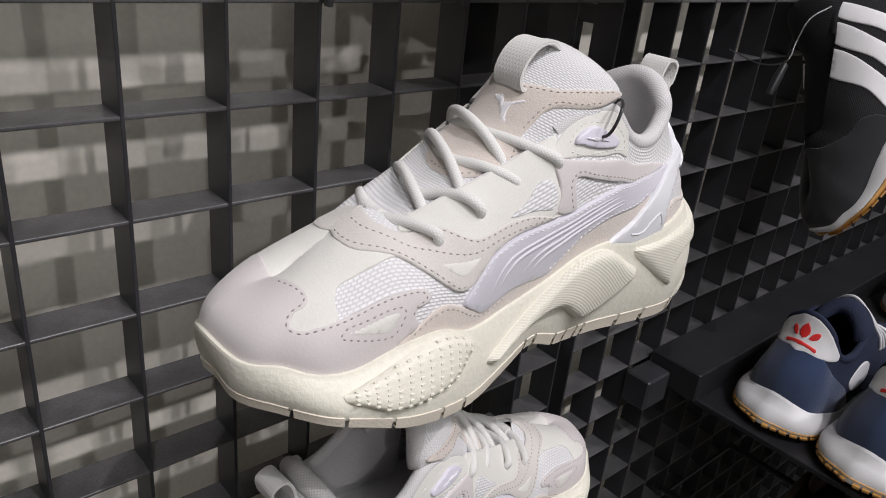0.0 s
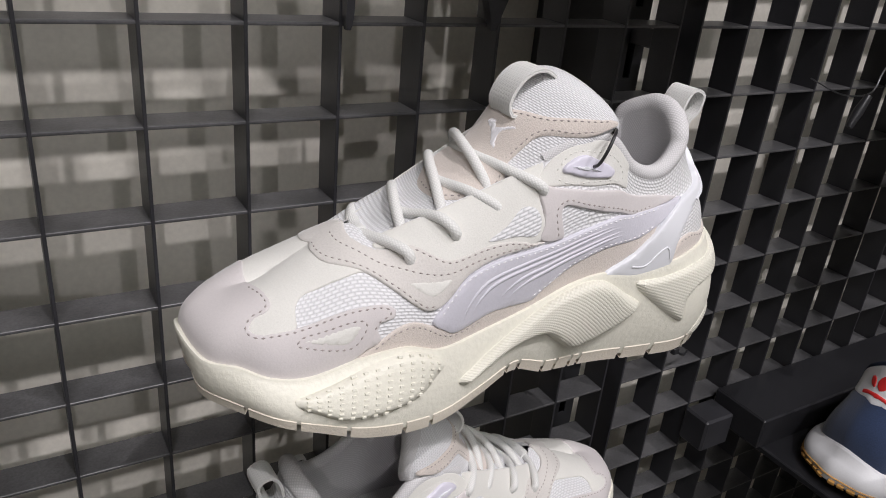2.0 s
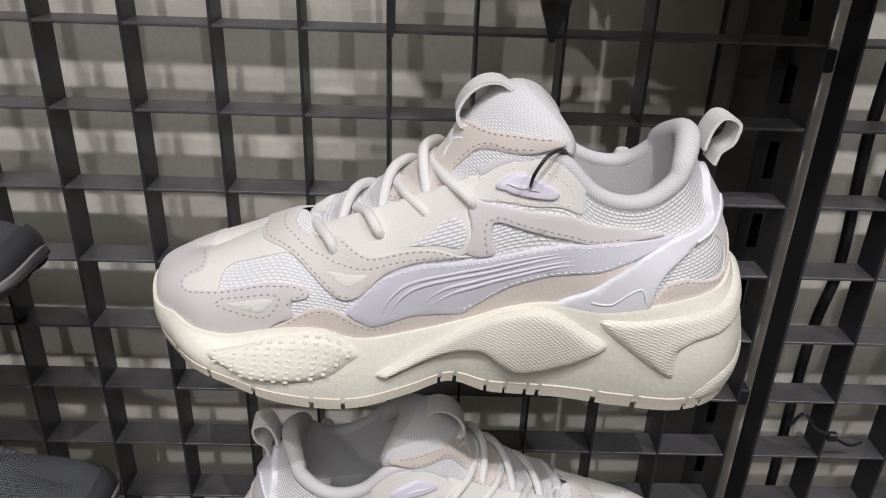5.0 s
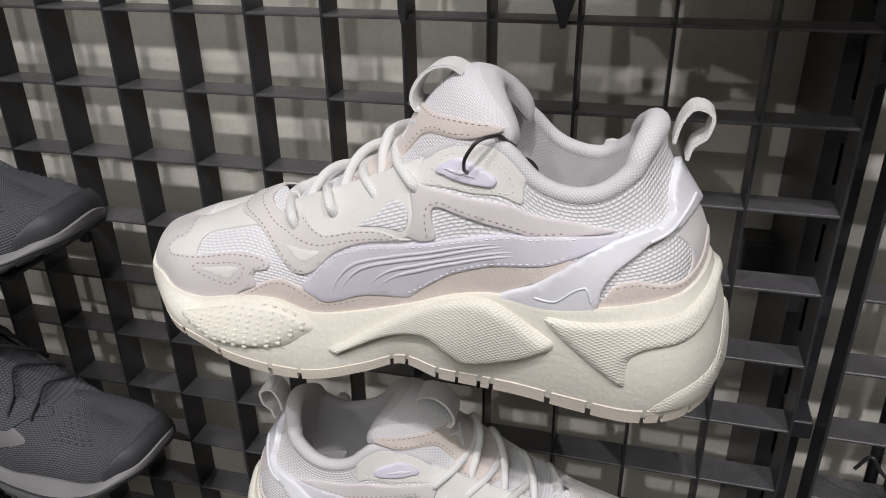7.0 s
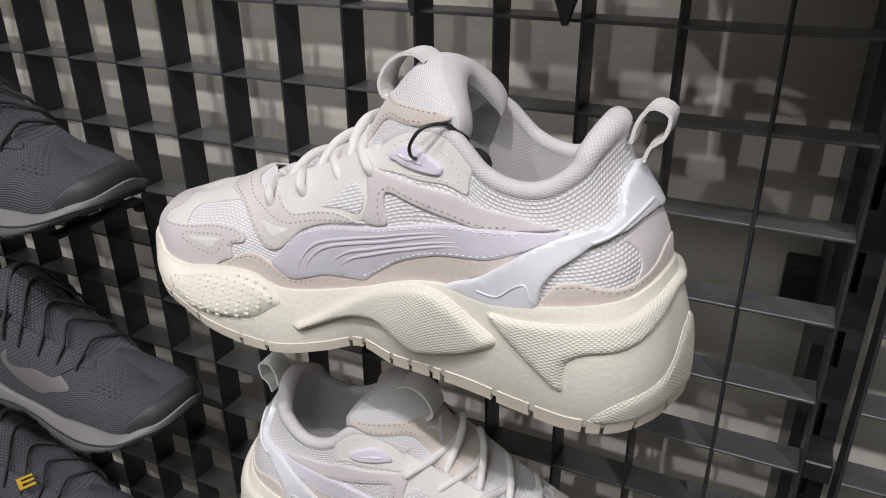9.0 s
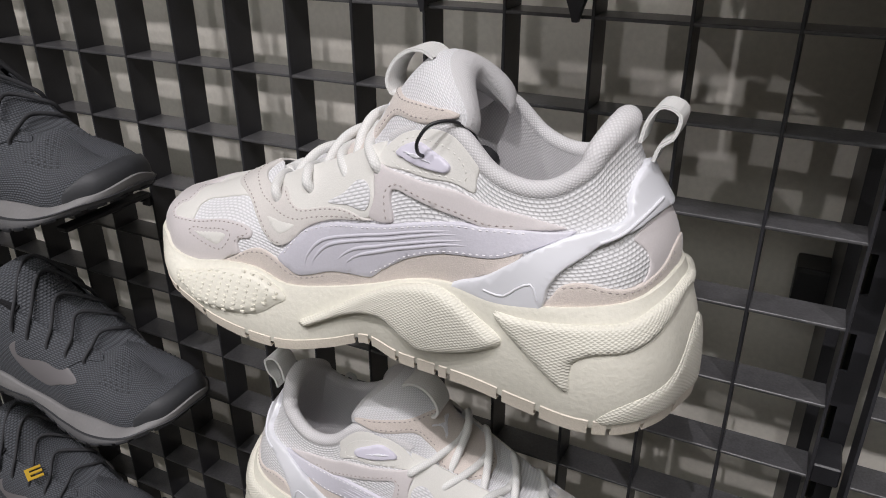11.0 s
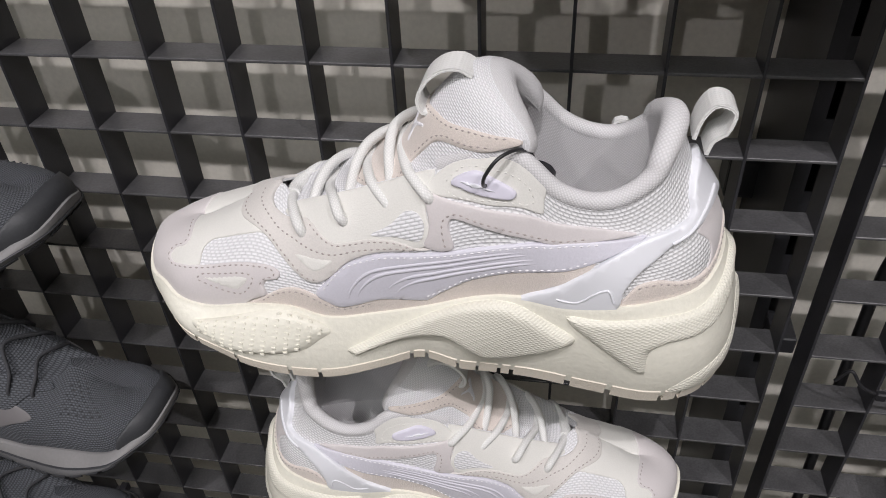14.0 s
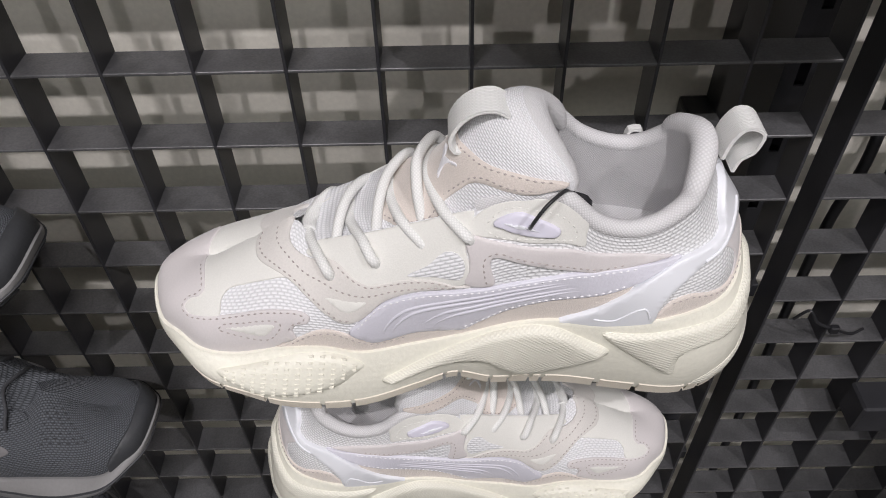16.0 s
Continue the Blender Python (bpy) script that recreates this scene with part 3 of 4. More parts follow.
WING = [(7.33, 0.467), (7.71, 0.58), (8.09, 0.69), (8.62, 0.83), (9.02, 0.93), (9.47, 0.985), (9.93, 0.995), (10.42, 0.995), (10.94, 0.96), (11.76, 0.83), (12.38, 0.672), (12.35, 0.56), (11.52, 0.336), (10.69, 0.25), (10.05, 0.36), (9.44, 0.52), (8.9, 0.555), (8.38, 0.521), (7.87, 0.436), (7.45, 0.363)]
ZIG = [(12.06, 0.925), (12.76, 0.90), (13.81, 0.90), (14.8, 0.90), (15.6, 0.93), (16.5, 0.94), (18.3, 0.93), (18.3, 0.85), (17.1, 0.85), (16.03, 0.784), (14.85, 0.691), (14.1, 0.67), (13.78, 0.61), (13.72, 0.498), (13.75, 0.328), (13.47, 0.386), (12.78, 0.622)]
SWOOP = [(14.4, 0.06), (14.56, 0.178), (15.04, 0.278), (16.01, 0.34), (16.8, 0.471), (17.31, 0.571), (18.3, 0.60), (18.3, 0.06), (17.0, 0.05), (16.0, 0.05), (15.2, 0.05)]
RIM = [(7.1, 0.97), (7.6, 0.93), (8.3, 0.90), (9.0, 0.90), (9.5, 0.95)]


def roll_path(side, k0=9.15):
    k = np.linspace(k0, KMAX, 60)
    e = upper_at(k, np.ones_like(k), side)
    return k, e


def build_sneaker(name, label, at):
    shoe = root(name, at, label, "shoe", "pair of white sneakers")
    shoe.scale = (1, -1, 1)
    made = {}
    for side in (1, -1):
        surface_part("upper", upper_at, WHITE_MESH, shoe, 0, 10.2, 0, 1, side, 160, 30, "white open mesh")
        surface_part("collar_cloth", upper_at, COLLAR_MESH, shoe, 10.2, KMAX, 0, 1, side, 110, 30, "white spacer mesh")
        for nm, shape, h, mat, lb in (
                ("vamp", VAMP, 0.0008, OFFWHITE_NUBUCK, "off-white nubuck"),
                ("eyestay", EYESTAY, 0.0010, OFFWHITE_NUBUCK, "off-white nubuck eyestay"),
                ("lace_band", BAND, 0.0015, GREY_SUEDE, "pale grey suede band"),
                ("eyelet_panel", EYELET_PANEL, 0.0008, OFFWHITE_NUBUCK, "off-white nubuck"),
                ("quarter_overlay", QUARTER, 0.0014, TOE_SUEDE, "pale mauve leather overlay"),
                ("lower_suede", LOWER_SUEDE, 0.0012, PINK_SUEDE, "pinkish suede"),
                ("heel_suede", HEEL_SUEDE, 0.0013, PINK_SUEDE, "pinkish suede"),
                ("heel_panel", HEEL_BACK, 0.0006, TOE_SUEDE, "pale mauve leather"),
                ("side_stripe", STRIPE, 0.0018, LILAC_LEATHER, "pale lilac leather stripe"),
                ("toe_cap", CAP, 0.0013, TOE_SUEDE, "smooth pale mauve toe cap"),
                ("heel_clip", CLIP, 0.0032, WHITE_TPU, "glossy white plastic heel clip")):
            if nm not in ("toe_cap", "vamp", "lace_band", "heel_clip", "heel_suede", "heel_panel"):
                made[nm, side] = smooth(part(nm, patch_bm(upper_at, shape, h, side), mat, shoe, lb), 50)
            elif side > 0:
                made[nm, side] = smooth(part(nm, across_bm(upper_at, shape, h), mat, shoe, lb), 50)
        k, w = np.meshgrid(np.linspace(0, KMAX, 190), np.linspace(0.0, 1, 26), indexing="ij")
        body = sole_at(k, w, side)
        lip = body[:, -1] * 0.35 + upper_at(k[:, 0], np.full(k.shape[0], 0.03), side) * 0.65 + np.array([0, 0, 0.0008])
        under = upper_at(k[:, 0], np.full(k.shape[0], 0.02), side) * np.array([1, 0.8, 1])
        pts = np.concatenate([body, (body[:, -1] * 0.8 + lip * 0.2 + np.array([0, 0, 0.0008]))[:, None], lip[:, None], under[:, None]], 1)
        smooth(part("midsole", grid_bm(pts), CREAM_FOAM, shoe, "cream foam midsole"), 60)
        low = sole_at(k[:, 0], np.zeros(k.shape[0]), side)
        mid = low * np.array([1, 0, 1]) + np.array([0, 0.0045, 0])
        tread = part("outsole", grid_bm(np.stack([low + np.array([0, 0, 0.0005]), low * 0.5 + mid * 0.5, mid], 1)), CREAM_RUBBER, shoe, "beige rubber outsole")
        edges = [0.0, 2.2, 3.4, 4.6, 5.9, 6.6, 8.75, 9.15, 10.0, 10.6, 11.2, 11.5, 12.6, 13.3, 14.3, 14.7, 15.5, 16.6, 18.0]
        for a, b in zip(edges, edges[1:]):
            kk, ww = np.meshgrid(np.linspace(a + 0.05 * (a > 0), b - 0.05 * (b < 18), 9), np.array([0.0, 0.0, 0.03, 0.085, 0.095]), indexing="ij")
            p = sole_at(kk, ww, side) + normals_of(sole_at, kk, ww, side) * np.array([-0.003, 0.0002, 0.0006, 0.0005, -0.0004])[:, None]
            p[:, 0:2, 2] -= 0.0030
            smooth(part("tread_lug", grid_bm(p), CREAM_RUBBER, tread), 50)
        for nm, shape, h, dome, mat, lb in (
                ("toe_pad", PAD, 0.0034, 0.010, CREAM_FOAM, "cream pad with raised studs"),
                ("wing", WING, 0.0046, 0.006, CREAM_DOTS, "finely dotted cream wing"),
                ("heel_brace", ZIG, 0.0026, 0.004, CREAM_RIBS, "ribbed cream brace"),
                ("heel_swoop", SWOOP, 0.0014, 0.005, CREAM_RIBS, "ribbed cream heel swoop")):
            made[nm, side] = smooth(part(nm, patch_bm(sole_at, shape, h, side, dome, 0.0022, 0.12), mat, shoe, lb), 50)
    # details of the outer side
    smooth(part("toe_inlay", patch_bm(upper_at, TRIANGLE_IN, 0.0014, 1, 0.0006, 0.002), OFFWHITE_NUBUCK, made["toe_cap", 1]), 50)
    smooth(part("fin_inlay", patch_bm(upper_at, FIN, 0.0016, 1, 0.0006, 0.002), OFFWHITE_NUBUCK, made["lace_band", 1]), 50)
    smooth(part("mesh_window", patch_bm(upper_at, WINDOW, 0.0016, 1, 0.0012, 0.002, 0.9), WHITE_MESH, shoe), 50)
    smooth(part("eyelet", patch_bm(upper_at, EYELET, 0.0024, 1, 0.0008, 0.0015), LILAC_TPU, shoe, "glossy white plastic eyelet"), 50)
    part("eyelet_ridge", patch_bm(upper_at, [(9.66, 0.886), (10.0, 0.862), (10.3, 0.826), (10.52, 0.797), (10.2, 0.815), (9.95, 0.835)], 0.0031, 1, 0.0005, 0.0012), WHITE_TPU, shoe)
    for path, h, mat, under in ((CAP_SEAM, 0.0013, STITCH, "toe_cap"), (TRIANGLE, 0.0013, STITCH, "toe_cap"), (BAND_SEAM, 0.0015, STITCH, "lace_band"), (BAND_SEAM_TOP, 0.0015, STITCH, "lace_band"), (BAND_SEAM_MID, 0.0015, STITCH, "lace_band"),
                         (QUARTER_SEAM, 0.0014, STITCH, "quarter_overlay"), (LOWER_SEAM, 0.0012, STITCH, "lower_suede"), (HEEL_SEAM, 0.0013, STITCH, "heel_suede"), (STRIPE_SEAM, 0.0018, WHITE_STITCH, "side_stripe"), (STRIPE_SEAM_LOW, 0.0018, WHITE_STITCH, "side_stripe"), (EYELET_SEAM, 0.0008, OFFWHITE_NUBUCK, "eyelet_panel")):
        part("stitching", stitch_bm(upper_at, path, h), mat, made[under, 1])
    for path in ([(7.45, 0.13), (7.55, 0.27), (7.95, 0.385), (8.8, 0.385), (9.8, 0.345), (10.8, 0.37), (11.6, 0.46)], [(7.6, 0.13), (7.72, 0.25), (8.1, 0.345), (8.85, 0.345), (9.8, 0.31), (10.8, 0.345), (11.65, 0.44)],
                 [(8.2, 0.15), (8.3, 0.235), (8.65, 0.29), (9.2, 0.285), (10.0, 0.27), (10.9, 0.31), (11.7, 0.415)], [(8.35, 0.15), (8.5, 0.21), (8.8, 0.245), (9.3, 0.245), (10.1, 0.24), (11.0, 0.29), (11.75, 0.39)]):
        c = curve_through(path, False, 0.002)
        p = upper_at(c[:, 0], c[:, 1]) + normals_of(upper_at, c[:, 0], c[:, 1], 1) * 0.0013
        smooth(part("stripe_ridge", tube_bm(p, np.interp(np.linspace(0, 1, len(p)), [0, 0.2, 0.7, 1], [0.0004, 0.0011, 0.0009, 0.0003]), 8), LILAC_LEATHER, made["side_stripe", 1]), 80)
    for path, r in ((CLIP_RIDGE, 0.0008), (CLIP_MARK, 0.0005)):
        c = curve_through(path, False, 0.002)
        p = upper_at(c[:, 0], c[:, 1]) + normals_of(upper_at, c[:, 0], c[:, 1], 1) * 0.0032
        smooth(part("clip_ridge", tube_bm(p, r, 8), WHITE_TPU, made["heel_clip", 1]), 80)
    ring = np.array(curve_through(PAD)) * UNIT
    for i, k in enumerate(np.arange(3.6, 6.95, 0.25)):
        for j, w in enumerate(np.arange(0.26, 0.98, 0.076)):
            kk = k + 0.02 * j
            q = np.array([[kk, w]]) * UNIT
            if not inside_ring(q, ring)[0] or edge_distance(q, ring)[0] < 0.0018:
                continue
            lift = 0.0034 * (0.12 + 0.88 * math.sqrt(max(0, 1 - (1 - min(edge_distance(q, ring)[0] / 0.010, 1))**2)))
            cs = [(kk + x * 0.058 * f, w + y * 0.0165 * f, z) for f, z in ((1, -0.0004), (0.7, 0.00045)) for x, y in ((-1, -1), (1, -1), (1, 1), (-1, 1))]
            arr = np.array(cs)
            p = sole_at(arr[:, 0], arr[:, 1]) + normals_of(sole_at, arr[:, 0], arr[:, 1], 1) * (arr[:, 2] + lift)[:, None]
            bm = bmesh.new()
            vs = [bm.verts.new(x) for x in p]
            for f in ((4, 5, 6, 7), (0, 1, 5, 4), (1, 2, 6, 5), (2, 3, 7, 6), (3, 0, 4, 7)):
                bm.faces.new([vs[x] for x in f])
            part("stud", bm, CREAM_FOAM, made["toe_pad", 1])
    # padded collar roll, lining and insole
    ke, lat = roll_path(1)
    _, med = roll_path(-1)
    loop = np.concatenate([lat, med[::-1][1:]])
    kk = np.concatenate([ke, ke[::-1][1:]])
    rad = np.interp(kk, [9.15, 9.6, 11, 13, 15, 16.5, 18], [0.0032, 0.0038, 0.0040, 0.0041, 0.0046, 0.0056, 0.0060])
    t = np.gradient(loop, axis=0)
    t /= np.linalg.norm(t, axis=1, keepdims=True)
    inward = np.cross(np.array([0, 0, 1.0]), t)
    inward /= np.linalg.norm(inward, axis=1, keepdims=True)
    toward = np.array([0.205, 0.005, 0.0]) - loop * np.array([1, 1, 0])
    inward *= np.sign((inward * toward).sum(1))[:, None]
    line = loop + inward * rad[:, None] * 0.75 - np.array([0, 0, 0.0008])
    smooth(part("collar_roll", tube_bm(line, rad, 16), LINING, shoe, "padded pale grey collar lining"), 80)
    down = []
    for f in np.linspace(0, 1, 12):
        p = loop + inward * (rad * (1.70 - 0.9 * f))[:, None]
        p[:, 2] = (loop[:, 2] - rad * 0.3) * (1 - f) + 0.062 * f
        p[:, 0] += 0.010 * f * np.clip((loop[:, 0] - 0.22) / 0.03, 0, 1)
        down.append(p)
    smooth(part("lining", grid_bm(np.stack(down, 1), np.stack(np.meshgrid(np.arange(len(loop)) * 0.0025, np.linspace(0, 0.05, 12), indexing="ij"), -1)), LINING, shoe, "pale grey cloth lining"), 80)
    xs = np.linspace(0.08, 0.262, 40)
    ys = np.linspace(-1, 1, 9)
    X, Y = np.meshgrid(xs, ys, indexing="ij")
    wid = np.interp(xs, [0.08, 0.2, 0.25, 0.262], [0.034, 0.032, 0.026, 0.012])[:, None]
    smooth(part("insole", grid_bm(np.stack([X, 0.005 + Y * wid, 0.0635 + 0.002 * Y**2], -1), np.stack([X, Y * 0.03], -1)), LINING, shoe, "grey insole"))
    # tongue
    for side in (1, -1):
        for v0, v1, cloth, lb in ((0, 0.80, WHITE_MESH, "white mesh tongue"), (0.80, 1, LINING, "padded grey tongue lining")):
            kk, vv = np.meshgrid(np.linspace(0, KMAX, 50), np.linspace(v0, v1, 26), indexing="ij")
            smooth(part("tongue", grid_bm(tongue_face(kk, vv, side), np.stack([kk / KMAX * 0.096, vv * 0.22], -1)), cloth if side > 0 else LINING, shoe, lb), 80)
    smooth(part("tongue_patch", patch_bm(tongue_face, [(9, 0.56), (12, 0.583), (14, 0.605), (15.5, 0.645), (16.8, 0.697), (17.6, 0.76), (17.8, 0.735), (17.5, 0.643), (16.4, 0.591), (14.0, 0.525), (13.6, 0.44), (15.2, 0.36), (15.1, 0.28), (13.8, 0.246), (12, 0.222), (9, 0.215), (6, 0.222), (4.2, 0.246), (2.9, 0.28), (2.8, 0.36), (4.4, 0.44), (4.0, 0.525), (1.6, 0.591), (0.5, 0.643), (0.2, 0.735), (0.4, 0.76), (1.2, 0.697), (2.5, 0.645), (4, 0.605), (6, 0.583)], 0.0012, 1, 0.0012, 0.004), PINK_SUEDE, shoe, "pinkish suede tongue patch"), 50)
    smooth(part("tongue_mark", patch_bm(tongue_face, [(8.6, 0.515), (9.6, 0.53), (10.2, 0.512), (12.0, 0.535), (12.2, 0.526), (10.9, 0.495), (11.5, 0.455), (11.0, 0.45), (9.9, 0.49)], 0.0016, 1, 0.0005, 0.001), WHITE_STITCH, shoe, "small white mark"), 50)
    for path in ([(9, 0.548), (12, 0.571), (14, 0.593), (15.5, 0.632), (16.8, 0.683), (17.4, 0.735)], [(17.2, 0.648), (16.3, 0.605), (13.8, 0.54), (13.2, 0.44), (14.8, 0.355), (14.7, 0.287), (13.6, 0.258), (12, 0.236), (9, 0.229), (6, 0.236)]):
        part("stitching", stitch_bm(tongue_face, path, 0.0012), STITCH, shoe)

    def strip(name, path, y, width, lb):
        c = curve_through([(a, 0.0, b) for a, b in path], False, 0.002)
        tt = np.gradient(c, axis=0)
        tt /= np.linalg.norm(tt, axis=1, keepdims=True)
        nn = np.stack([-tt[:, 2], np.zeros(len(tt)), tt[:, 0]], -1) * 0.0008
        rows = [c + nn + np.array([0, y - width / 2, 0]), c + nn + np.array([0, y + width / 2, 0]), c - nn + np.array([0, y + width / 2, 0]), c - nn + np.array([0, y - width / 2, 0]), c + nn + np.array([0, y - width / 2, 0])]
        run = np.arange(len(c)) * 0.002
        us = np.stack(np.meshgrid(run, np.array([0, width, width + 0.0016, 2 * width, 2 * width + 0.0016]), indexing="ij"), -1)
        return smooth(part(name, grid_bm(np.stack(rows, 1), us), WEBBING, shoe, lb), 40)
    strip("tongue_loop", [(0.1670, 0.1500), (0.1615, 0.1530), (0.1540, 0.1522), (0.1472, 0.1470), (0.1432, 0.1385), (0.1452, 0.1330), (0.1510, 0.1325)], 0.008, 0.017, "white webbing tongue loop")
    strip("heel_loop", [(0.2580, 0.124), (0.2600, 0.133), (0.2640, 0.1390), (0.2685, 0.1392), (0.2725, 0.1365), (0.2722, 0.1318), (0.2705, 0.1270), (0.2660, 0.1235), (0.2640, 0.1170)], 0.005, 0.016, "white webbing heel loop")
    strip("collar_tab", [(0.2275, 0.105), (0.2285, 0.1095), (0.2335, 0.1100), (0.235, 0.106)], -0.0285, 0.004, "small white tab")
    # laces: inner strands run over the outer ones and under the eyestay's edge, outer ones into their holes
    inner = [
        [(0.1085, -0.0225, 0.084), (0.1036, -0.0166, 0.0923), (0.0975, -0.0050, 0.0955), (0.0931, 0.0071, 0.0933), (0.0905, 0.0215, 0.0836), (0.0915, 0.0255, 0.0760)],
        [(0.1285, -0.0245, 0.097), (0.1236, -0.0189, 0.1055), (0.1156, -0.0039, 0.1073), (0.1115, 0.0091, 0.1032), (0.1096, 0.0221, 0.0915), (0.1105, 0.0260, 0.0840)],
        [(0.1405, -0.0235, 0.108), (0.1357, -0.0174, 0.1161), (0.1288, 0.0010, 0.1180), (0.1286, 0.0146, 0.1123), (0.1307, 0.0241, 0.1026), (0.1320, 0.0280, 0.0940)]]
    outer = [
        [(0.1105, 0.0330, 0.0845), (0.1085, 0.0352, 0.0898), (0.1040, 0.0270, 0.0935), (0.0965, 0.0070, 0.0888), (0.1010, -0.0130, 0.0870), (0.1050, -0.0200, 0.0820)],
        [(0.1325, 0.0325, 0.0920), (0.1304, 0.0335, 0.0975), (0.1213, 0.0233, 0.1021), (0.1160, 0.0040, 0.1012), (0.1200, -0.0140, 0.0990), (0.1260, -0.0210, 0.0950)],
        [(0.1520, 0.0370, 0.1020), (0.1494, 0.0392, 0.1070), (0.1390, 0.0262, 0.1115), (0.1325, 0.0020, 0.1130), (0.1345, -0.0130, 0.1110), (0.1395, -0.0210, 0.1060)]]
    front = [(0.0890, 0.0320, 0.0745), (0.0874, 0.0333, 0.0812), (0.0818, 0.0230, 0.0832), (0.0769, 0.0103, 0.0820), (0.0758, 0.0031, 0.0817), (0.0790, -0.0090, 0.0830), (0.0851, -0.0190, 0.0823), (0.0900, -0.0240, 0.0740)]
    for path in inner + outer + [front]:
        smooth(part("lace", tube_bm(curve_through([np.array(p) for p in path], False, 0.002), 0.0025, 12, True), LACE, shoe, "round white lace"), 80)
    sleeve = curve_through([np.array(p) for p in ((0.0776, -0.0045, 0.0824), (0.0760, 0.0020, 0.0818), (0.0764, 0.0080, 0.0820))], False, 0.001)
    smooth(part("front_loop", tube_bm(sleeve, 0.0035, 16, True), WEBBING, shoe, "ribbed white webbing lace loop"), 50)
    return shoe


SHOE_AT = (-0.006, -0.09, 1.315)
sneaker = build_sneaker("sneaker", "white and pale mauve chunky sneaker with a cream sole", SHOE_AT)
lower_pose = pose(0.2828, -0.0604, 1.1224, 0, 1.04, 3.11) @ pose(0, 0, 0, 0, 0, 180) @ Matrix.Diagonal((0.953, -0.953, 0.953, 1))
lower = copy_thing(sneaker, lower_pose)
lower["label"] = "matching white chunky sneaker with cream sole, shown one row lower"

# the security tag through the eyelet of the upper sneaker
tag = root("security_tag", SHOE_AT, "black wire security tag looped through the sneaker's eyelet", "security tag")
tag.scale = (1, -1, 1)
hole = (upper_at(np.array([10.22]), np.array([0.84])) + normals_of(upper_at, np.array([10.22]), np.array([0.84]), 1) * 0.003)[0]
wire = curve_through([hole + np.array([0.001, -0.003, -0.001]), hole + np.array([0.0, 0.0025, 0.002]), hole + np.array([0.001, 0.005, 0.008]), hole + np.array([0.006, 0.003, 0.0150]),
                      hole + np.array([0.013, -0.004, 0.0155]), hole + np.array([0.018, -0.012, 0.009]), hole + np.array([0.020, -0.017, 0.000])], False, 0.0015)
smooth(part("wire_loop", tube_bm(wire, 0.0008, 10), DARK_PLASTIC, tag), 80)
disc = bmesh.new()
bmesh.ops.create_cone(disc, segments=28, radius1=0.0070, radius2=0.0058, depth=0.006, cap_ends=True)
bmesh.ops.bevel(disc, geom=[e for e in disc.edges if len(e.link_faces) == 2 and min(len(f.verts) for f in e.link_faces) != max(len(f.verts) for f in e.link_faces)], offset=0.0012, segments=2, affect="EDGES")
bmesh.ops.transform(disc, matrix=Matrix.Translation(Vector(hole) + Vector((0.022, -0.018, -0.003))) @ Euler((0.9, 0.5, 0)).to_matrix().to_4x4(), verts=disc.verts[:])
smooth(part("lock_disc", disc, DARK_PLASTIC, tag), 40)


# brackets that carry the shown shoes
def bracket(x, y_reach, z, gap=0.155):
    b = root("shoe_bracket", (x, 0, z), "black steel two-prong bracket hooked on the grid", "bracket", "shoe brackets")
    for dx in (0, gap):
        part("prong", box_bm(dx - 0.005, dx + 0.005, y_reach, 0.0, -0.004, 0.0, 0.0008), BLACK_METAL, b)
        part("hook", box_bm(dx - 0.004, dx + 0.004, -0.003, 0.012, -0.012, -0.004, 0.0008), BLACK_METAL, b)
    part("crossbar", box_bm(0, gap, -0.006, -0.002, -0.008, -0.004, 0.0006), BLACK_METAL, b)
    return b


bracket(0.080, -0.11, 1.3115)
bracket(0.045, -0.08, 1.1150, 0.15)

# bracket tips of the row above
for x, half, top in ((0.102, 0.0022, 0.12), (0.192, 0.003, 0.12)):
    h = root("display_hook", (x, -0.004, 1.468), "black steel hook hanging down from the row above", "hook", "hooks above the sneaker")
    arm = bmesh.new()
    rows = []
    for z, w, d in ((0.0, half * 0.5, 0.002), (0.006, half, 0.003), (0.020, half * (1 if x < 0.15 else 2.6), 0.004), (0.06, half * (1.1 if x < 0.15 else 5), 0.005), (top, half * (1.2 if x < 0.15 else 6), 0.006)):
        rows.append([arm.verts.new(v) for v in ((-w, -d, z), (w, -d, z), (w, d, z), (-w, d, z))])
    for a, b in zip(rows, rows[1:]):
        for i in range(4):
            arm.faces.new((a[i], a[(i + 1) % 4], b[(i + 1) % 4], b[i]))
    arm.faces.new(rows[0][::-1])
    arm.faces.new(rows[-1])
    part("hook_arm", arm, BLACK_METAL, h)
    part("hook_foot", box_bm(-0.006, 0.006, -0.006, 0.028, top - 0.02, top, 0.001), BLACK_METAL, h)

# slotted post behind the joint of the two grids, with its wall box and the cable beside it
post = root("slotted_post", (0.357, 0.05, 0.4), "black slotted steel post behind the grid joint", "post", "", "structure")
part("post_side", box_bm(-0.013, -0.011, 0.0, 0.104, 0, 1.5), BLACK_METAL, post)
part("post_side", box_bm(0.011, 0.013, 0.0, 0.104, 0, 1.5), BLACK_METAL, post)
part("post_strip", box_bm(-0.011, -0.0035, 0.0, 0.002, 0, 1.5), BLACK_METAL, post)
part("post_strip", box_bm(0.0035, 0.011, 0.0, 0.002, 0, 1.5), BLACK_METAL, post)
rung = part("post_rung", box_bm(-0.0035, 0.0035, 0.0, 0.002, 0.0, 0.026), BLACK_METAL, post)
for i in range(1, 28):
    o = new("post_rung", rung.data)
    o.parent, o.location = post, (0, 0, i * 0.0525)
